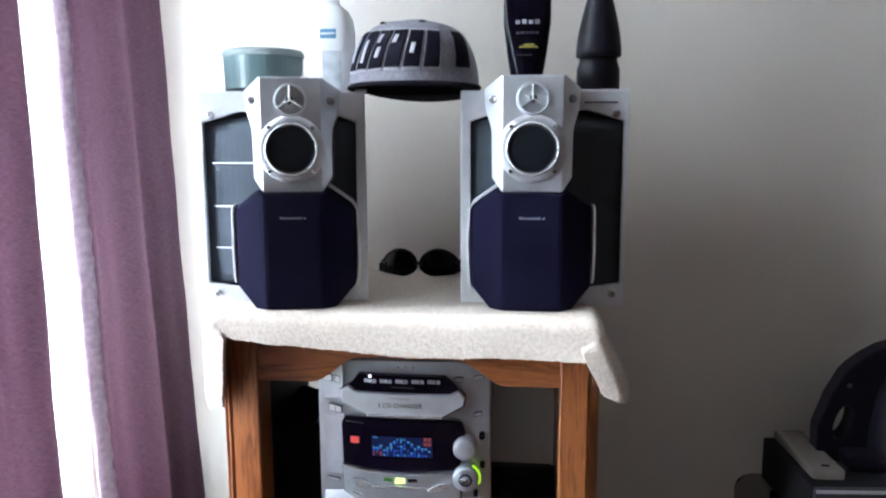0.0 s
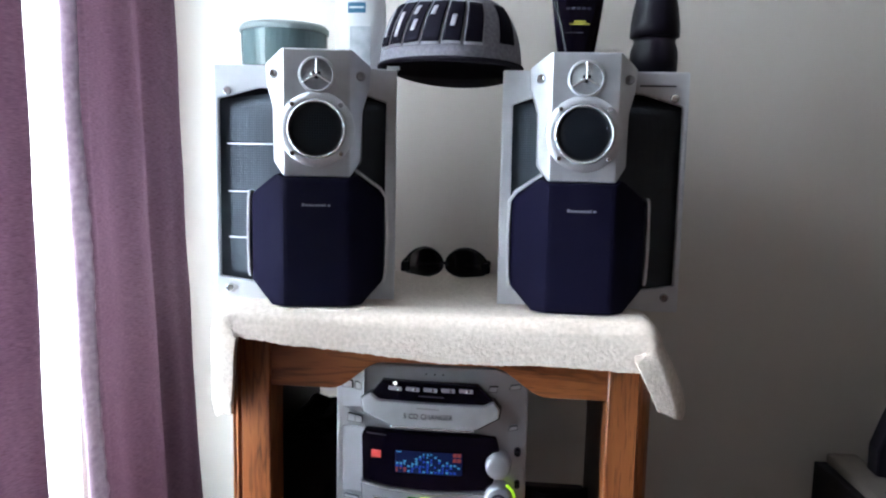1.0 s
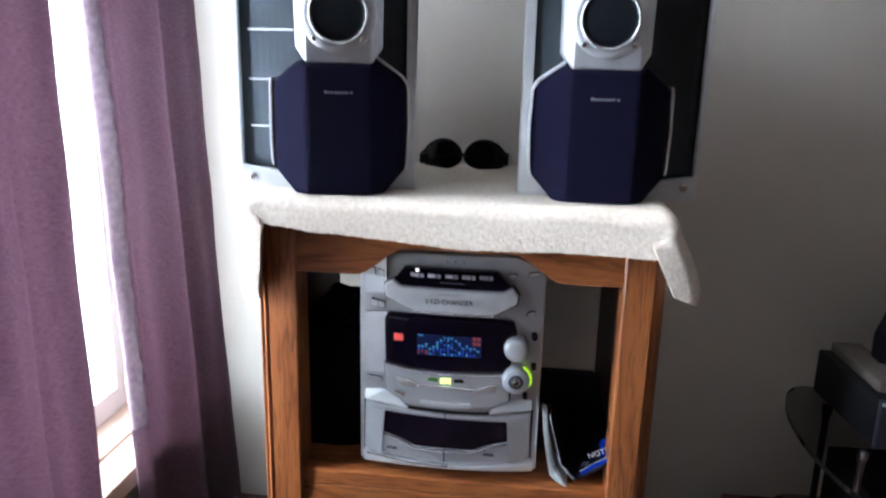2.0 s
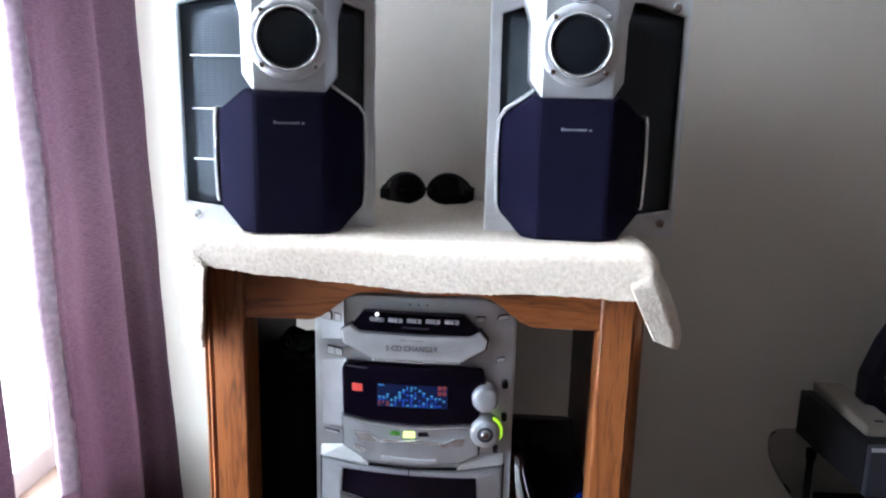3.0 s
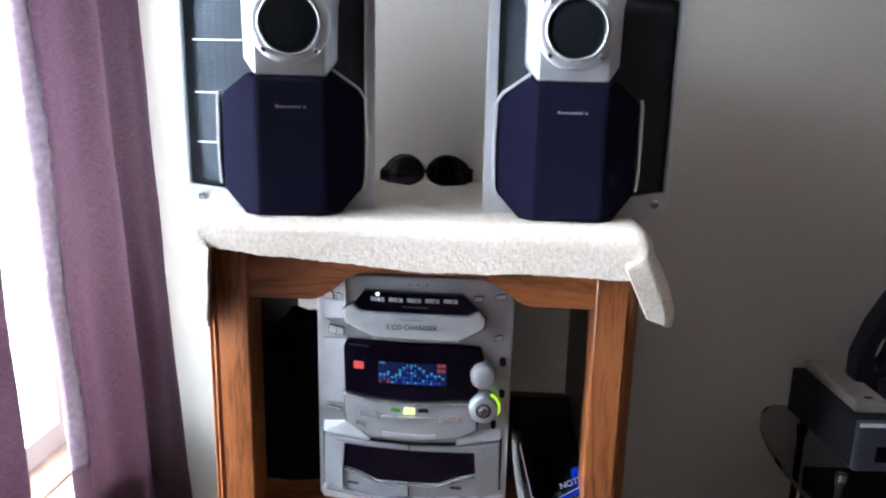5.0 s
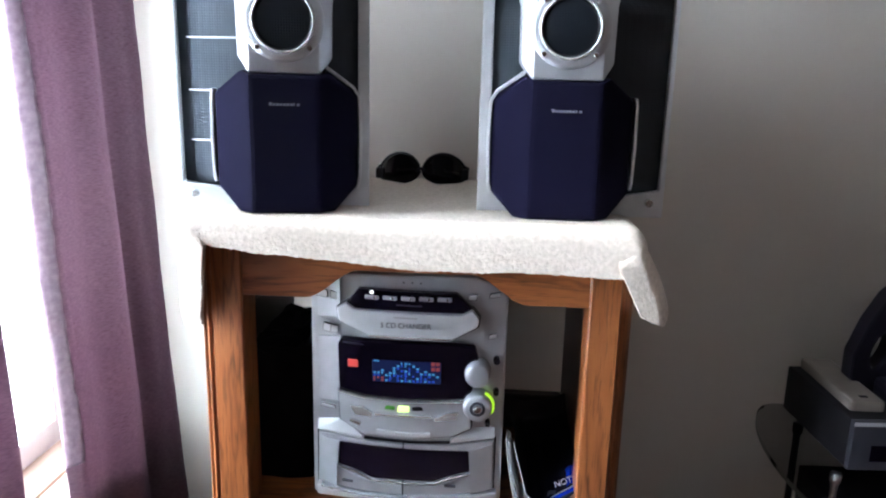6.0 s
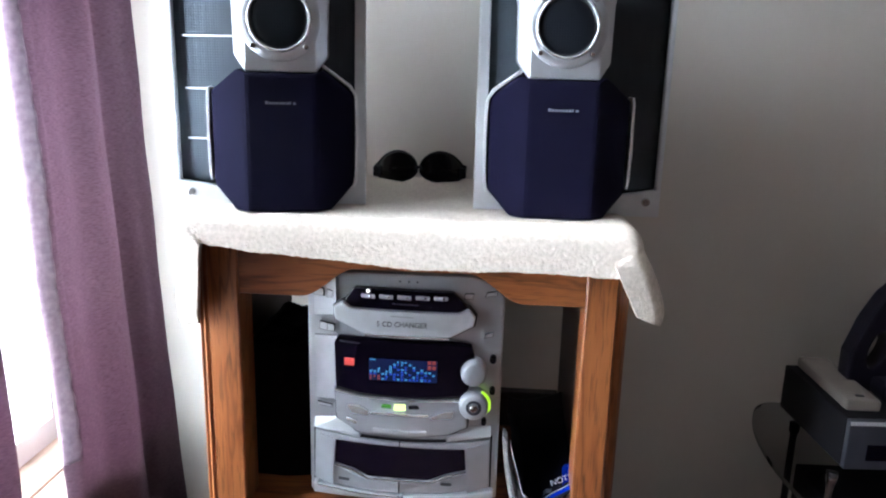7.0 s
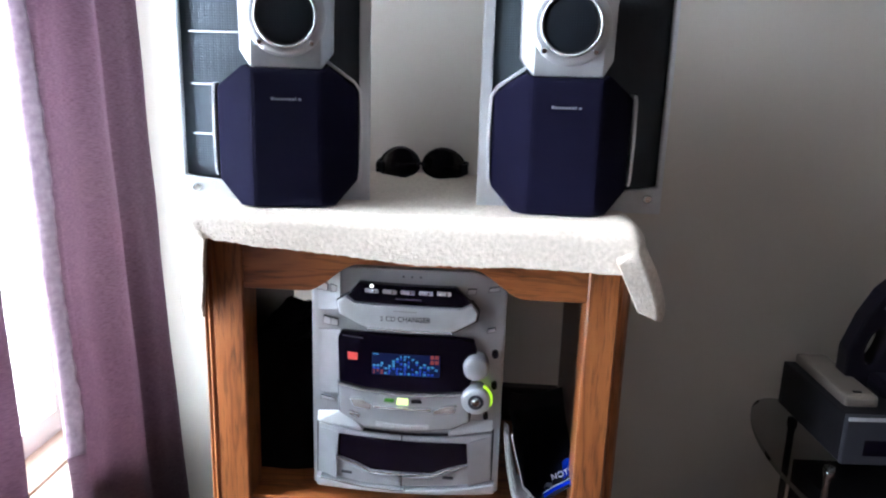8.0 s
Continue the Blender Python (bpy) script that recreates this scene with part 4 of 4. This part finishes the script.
def lotion():
    root = thing("lotion_bottle", pose(-0.131, 0.15, SPK), "white lotion bottle with a small blue label", "bottle")
    prof = [(0.030, 0.0), (0.035, 0.004), (0.0362, 0.02), (0.0362, 0.095), (0.034, 0.112), (0.027, 0.126), (0.016, 0.134), (0.0135, 0.136), (0.0135, 0.15), (0.012, 0.152)]
    part("body", lathe(prof, 40, "z", squash=0.62), LOTION, root, smooth=True)
    def wrap(x0, x1, z0, z1, d):
        def f(u, v):
            x = x0 + (x1 - x0) * u
            return (x, -0.0225 * math.sqrt(max(0, 1 - (x / 0.0363) ** 2)) - d, z0 + (z1 - z0) * v)
        return sheet(12, 2, f, 0.0002)
    part("label", wrap(-0.013, 0.012, 0.084, 0.098, 0.0006), LABEL_BLUE, root, "small blue label")
    part("label_stripe", wrap(-0.011, 0.010, 0.090, 0.0925, 0.0011), LOTION, root)
    part("lower_label", wrap(-0.010, 0.019, 0.012, 0.066, 0.0006), LABEL_PALE, root, "pale grey label")


lotion()


def cap():
    root = thing("baseball_cap", pose(0.0015, 0.115, SPK - 0.0035, 0, 0, -3), "grey baseball cap with dark block print, bridging both loudspeakers", "cap")
    R, HC = 0.097, 0.092

    def crown(u, v, grow=0.0):
        a = 2 * math.pi * u
        t = v ** 0.9
        r = (R + grow) * (math.cos(t * math.pi / 2) ** 0.55)
        x, y = r * math.cos(a) * 0.98, r * math.sin(a) * 1.06
        z = 0.012 + HC * math.sin(t * math.pi / 2) + grow * 0.4
        return (x, y, z + 0.002 * noise.noise(Vector((x * 30, y * 30, z * 30))))
    part("crown", sheet(72, 24, lambda u, v: crown(u, v * 0.995)), CAP_GREY, root, "heather grey crown", smooth=True)
    part("lining", sheet(56, 14, lambda u, v: crown(u, v * 0.99, -0.003)), CAP_DARK, root, "black lining", smooth=True)
    band = [(R * math.cos(2 * math.pi * i / 64) * 0.98, R * math.sin(2 * math.pi * i / 64) * 1.06, 0.011) for i in range(64)]
    part("sweatband", tube(band, 0.0035, 8, True), CAP_DARK, root, smooth=True)

    def brim(u, v):
        a = radians(22 + 136 * u)
        k = 1.0 + 0.40 * v * math.sin(math.pi * u) ** 0.55
        x, y = R * k ** 0.35 * math.cos(a) * 0.98, R * k * math.sin(a) * 1.06
        return (x, y, 0.010 - 0.010 * v * math.sin(math.pi * u))
    part("brim", sheet(40, 10, brim, 0.003), CAP_DARK, root, "black flat brim", smooth=True)
    part("top_button", lathe([(0.0001, 0.004), (0.005, 0.003), (0.007, 0.0)], 16, "z", (0, 0, 0.012 + HC)), CAP_DARK, root, smooth=True)
    part("clasp", box(-0.072, -0.055, -0.070, -0.066, 0.001, 0.006, 0.001), CAP_EDGE, root)
    # plain slanted blocks of print round the front, each with a pale stitched edge
    def block(u0, u1, v0, v1, lean, grow):
        def f(a, b):
            v = v0 + (v1 - v0) * b
            u = u0 + (u1 - u0) * a + lean * b
            return crown(u, v, grow)
        return f
    starts = (0.600, 0.644, 0.688, 0.732, 0.776, 0.822)
    for i, u0 in enumerate(starts):
        part("print_edge", sheet(8, 10, block(u0 - 0.0205, u0 + 0.0205, 0.085, 0.545, 0.018, 0.0012), 0.0006), CAP_EDGE, root, "pale stitched edge", smooth=True)
        part("print_block", sheet(8, 10, block(u0 - 0.0188, u0 + 0.0188, 0.105, 0.525, 0.018, 0.0022), 0.0008), CAP_PRINT, root, "dark felt block", smooth=True)
    for i, a, b in ((0, 0.18, 0.44), (1, 0.16, 0.40), (2, 0.20, 0.30), (2, 0.36, 0.46), (3, 0.34, 0.45), (4, 0.22, 0.34)):
        u0 = starts[i] + 0.002
        part("print_slot", sheet(4, 6, block(u0 - 0.0055, u0 + 0.0055, a, b, 0.006, 0.0032), 0.0005), CAP_EDGE, root, "pale slot in the print", smooth=True)
    part("side_print", sheet(8, 10, block(0.885, 0.935, 0.12, 0.56, 0.02, 0.0022), 0.0008), CAP_PRINT, root, "dark side emblem", smooth=True)
    for u in (0.655, 0.815):
        x, y, z = crown(u, 0.70, 0.001)
        part("eyelet", lathe([(0.0015, 0.001), (0.0035, 0.002), (0.005, 0.0)], 12, "z", (x, y, z)), CAP_DARK, root, smooth=True)


cap()


def gel_tube():
    root = thing("gel_tube", pose(0.166, 0.085, SPK, 0, 0, 4), "black hair gel tube standing on its cap", "tube")

    def body(u, v):
        a = 2 * math.pi * u
        w = 0.0225 + (0.033 - 0.0225) * min(1, v / 0.5) ** 0.8
        d = 0.019 * (1 - 0.88 * v)
        return (w * math.cos(a), d * math.sin(a), 0.020 + 0.145 * v)
    part("body", sheet(40, 14, body), BLACK_GLOSS, root, "glossy black tube", smooth=True)
    part("cap", lathe([(0.0225, 0.0), (0.0235, 0.002), (0.0235, 0.019), (0.0215, 0.021)], 32, "z", squash=0.82), BLACK, root, smooth=False)
    part("crimp", box(-0.034, 0.034, -0.0022, 0.0022, 0.163, 0.172, 0.0008), BLACK, root)

    def mark(name, x0, x1, z0, z1, mat):
        def f(u, v):
            z = z0 + (z1 - z0) * v
            t = (z - 0.020) / 0.145
            w = 0.0225 + (0.033 - 0.0225) * min(1, t / 0.5) ** 0.8
            d = 0.019 * (1 - 0.88 * t)
            x = x0 + (x1 - x0) * u
            return (x, -d * math.sqrt(1 - (x / w) ** 2) - 0.0006, z)
        part(name, sheet(10, 4, f, 0.0002), mat, root)
    for i in range(4):
        mark("print_bar", -0.017 + 0.009 * i, -0.0105 + 0.009 * i, 0.0905, 0.0965 if i % 2 else 0.0955, DIAL_GREY)
    for i in range(5):
        mark("print_bar", -0.016 + 0.0066 * i, -0.0112 + 0.0066 * i, 0.0770, 0.0800, STEEL_FRONT)
    mark("yellow_mark", -0.012, 0.014, 0.0580, 0.0600, YELLOW_PRINT)
    mark("yellow_mark", -0.006, 0.009, 0.0605, 0.0632, YELLOW_PRINT)
    mark("print_bar", -0.016, 0.006, 0.0475, 0.0485, LETTER_GREY)


gel_tube()


def spray_bottle():
    root = thing("spray_bottle", pose(0.267, 0.105, SPK), "matt black bottle with a narrow waist", "bottle")
    part("body", lathe([(0.027, 0.0), (0.0300, 0.003), (0.0305, 0.018), (0.0300, 0.030), (0.0265, 0.040), (0.0262, 0.046)], 40), BLACK, root, smooth=True)
    part("cap", lathe([(0.0285, 0.0465), (0.0315, 0.048), (0.0312, 0.062), (0.0285, 0.082), (0.0235, 0.105), (0.018, 0.126), (0.016, 0.15), (0.010, 0.154)], 40), BLACK, root, "black tapering cap", smooth=True)


spray_bottle()


# ---- glass stand with the disc player ----
def glass_stand():
    root = thing("glass_stand", pose(0, 0, 0), "dark glass stand with chrome posts beside the oak stand", "stand")
    def plate(x0, z, name):
        pts = []
        for i in range(25):
            a = radians(90 + 180 * i / 24)
            pts.append((x0 + 0.07 + 0.07 * math.cos(a) * 1.0, 0.13 + 0.20 * math.sin(a)))
        pts += [(1.25, -0.07), (1.25, 0.33)]
        bm = bmesh.new()
        f = bm.faces.new([bm.verts.new((x, y, z)) for x, y in pts])
        r = bmesh.ops.extrude_face_region(bm, geom=[f])
        for v in r["geom"]:
            if isinstance(v, bmesh.types.BMVert):
                v.co.z += 0.008
        part(name, bm, DARK_GLASS, root, "thin dark glass shelf")
    plate(0.512, 0.360, "upper_shelf")
    plate(0.512, 0.150, "lower_shelf")
    for x, y in ((0.594, 0.118), (0.60, 0.27), (1.18, 0.06), (1.18, 0.27)):
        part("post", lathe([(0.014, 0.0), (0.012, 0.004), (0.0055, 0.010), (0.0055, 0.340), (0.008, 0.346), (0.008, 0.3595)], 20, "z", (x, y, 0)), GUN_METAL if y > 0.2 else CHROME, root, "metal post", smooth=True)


DARK_GLASS = bpy.data.materials.new("smoked_glass")
DARK_GLASS.use_nodes = True
db = DARK_GLASS.node_tree.nodes["Principled BSDF"]
db.inputs["Transmission Weight"].default_value = 1.0
db.inputs["Roughness"].default_value = 0.04
db.inputs["IOR"].default_value = 1.08
db.inputs["Base Color"].default_value = (0.52, 0.53, 0.54, 1)
glass_stand()


def player():
    root = thing("disc_player", pose(0.602, 0.112, 0.3685, 0, 0, 4.2), "dark grey disc player with silver front edge on glass shelf", "player")
    part("case", box(0.0, 0.43, 0.006, 0.196, 0.004, 0.077, 0.002), GUN_METAL, root)
    part("front_panel", box(0.0, 0.43, -0.004, 0.0055, 0.004, 0.0775, 0.0015), STEEL_FRONT, root, "grey metal front panel")
    part("front_edge", box(0.0, 0.43, -0.006, -0.0042, 0.071, 0.0765, 0.0006), SILVER, root, "bright top edge")
    part("dark_window", box(0.028, 0.30, -0.0055, -0.0042, 0.018, 0.042, 0.0006), BLACK_GLOSS, root)
    for x in (0.03, 0.4):
        for y in (0.03, 0.18):
            part("foot", lathe([(0.012, 0.0), (0.012, 0.0045)], 14, "z", (x, y, -0.0003)), BLACK, root)
    low = thing("receiver", pose(0.575, 0.085, 0.1585, 0, 0, 2), "black receiver on the lower glass shelf", "receiver")
    part("case", box(0.05, 0.47, 0.006, 0.20, 0.0, 0.12, 0.002), GUN_METAL, low)
    part("front_panel", box(0.05, 0.47, -0.004, 0.0055, 0.0, 0.1205, 0.0015), BLACK, low)
    part("dark_window", box(0.09, 0.40, -0.0055, -0.0042, 0.05, 0.09, 0.0006), BLACK_GLOSS, low)


player()
BOX_TOP = 0.3685 + 0.077


def remote():
    root = thing("remote_control", pose(0.630, 0.222, BOX_TOP + 0.0006, 0, 0, 2), "pale plastic remote control lying on the player", "remote")
    part("body", box(-0.024, 0.024, -0.083, 0.083, 0.0, 0.017, 0.005), PALE_PLASTIC, root)
    part("key", box(-0.006, 0.006, -0.070, -0.064, 0.0165, 0.0185, 0.001), BLACK, root)


remote()


def housing():
    root = thing("black_housing", pose(0.780, 0.225, BOX_TOP + 0.0005), "rounded black plastic housing with an oval handle opening", "device")
    part("body", lathe([(0.105, 0.0), (0.112, 0.01), (0.112, 0.06), (0.102, 0.12), (0.08, 0.165), (0.045, 0.19), (0.001, 0.197)], 40, "z", (0.048, 0.0, 0), squash=0.66), BLACK, root, smooth=True)
    rim = [(-0.138, 0.0), (-0.139, 0.055), (-0.122, 0.108), (-0.099, 0.153), (-0.060, 0.186), (0.0, 0.208), (0.06, 0.212), (0.06, 0.0)]
    mid = Vector((-0.101, 0.066))
    bm = bmesh.new()
    front, back = [], []
    for i in range(48):
        d = Vector((math.cos(i * math.pi / 24), math.sin(i * math.pi / 24)))
        hit = max((q for q in (intersect_line_line_2d(mid, mid + d, Vector(rim[k]), Vector(rim[(k + 1) % 8])) for k in range(8)) if q), key=lambda q: (q - mid).dot(d))
        e = Vector((0.0125 * d.x + 0.006 * d.y, 0.029 * d.y))
        for ring, y in ((front, -0.012), (back, 0.026)):
            ring.append((bm.verts.new((hit.x, y, hit.y)), bm.verts.new((mid.x + e.x, y, mid.y + e.y))))
    for i in range(48):
        n = (i + 1) % 48
        bm.faces.new((front[i][0], front[n][0], front[n][1], front[i][1]))
        bm.faces.new((back[i][0], back[n][0], back[n][1], back[i][1]))
        bm.faces.new((front[i][0], front[n][0], back[n][0], back[i][0]))
        bm.faces.new((front[i][1], front[n][1], back[n][1], back[i][1]))
    bmesh.ops.recalc_face_normals(bm, faces=bm.faces)
    part("handle", soften(bm, 0.005, 2, 50), BLACK, root, "broad black arched handle")
    part("base", box(-0.105, 0.11, -0.055, 0.055, 0.0, 0.026, 0.008), BLACK, root)
    part("dot", lathe([(0.0001, 0.003), (0.003, 0.002), (0.004, 0.0)], 12, "y", (-0.096, -0.0125, 0.128)), STEEL_FRONT, root)


housing()
tagged(part("storage_box", box(0.468, 0.588, 0.25, 0.336, 0.0, 0.146, 0.006), DARK_RED, None), "dark red box on the floor by the wall", "box")
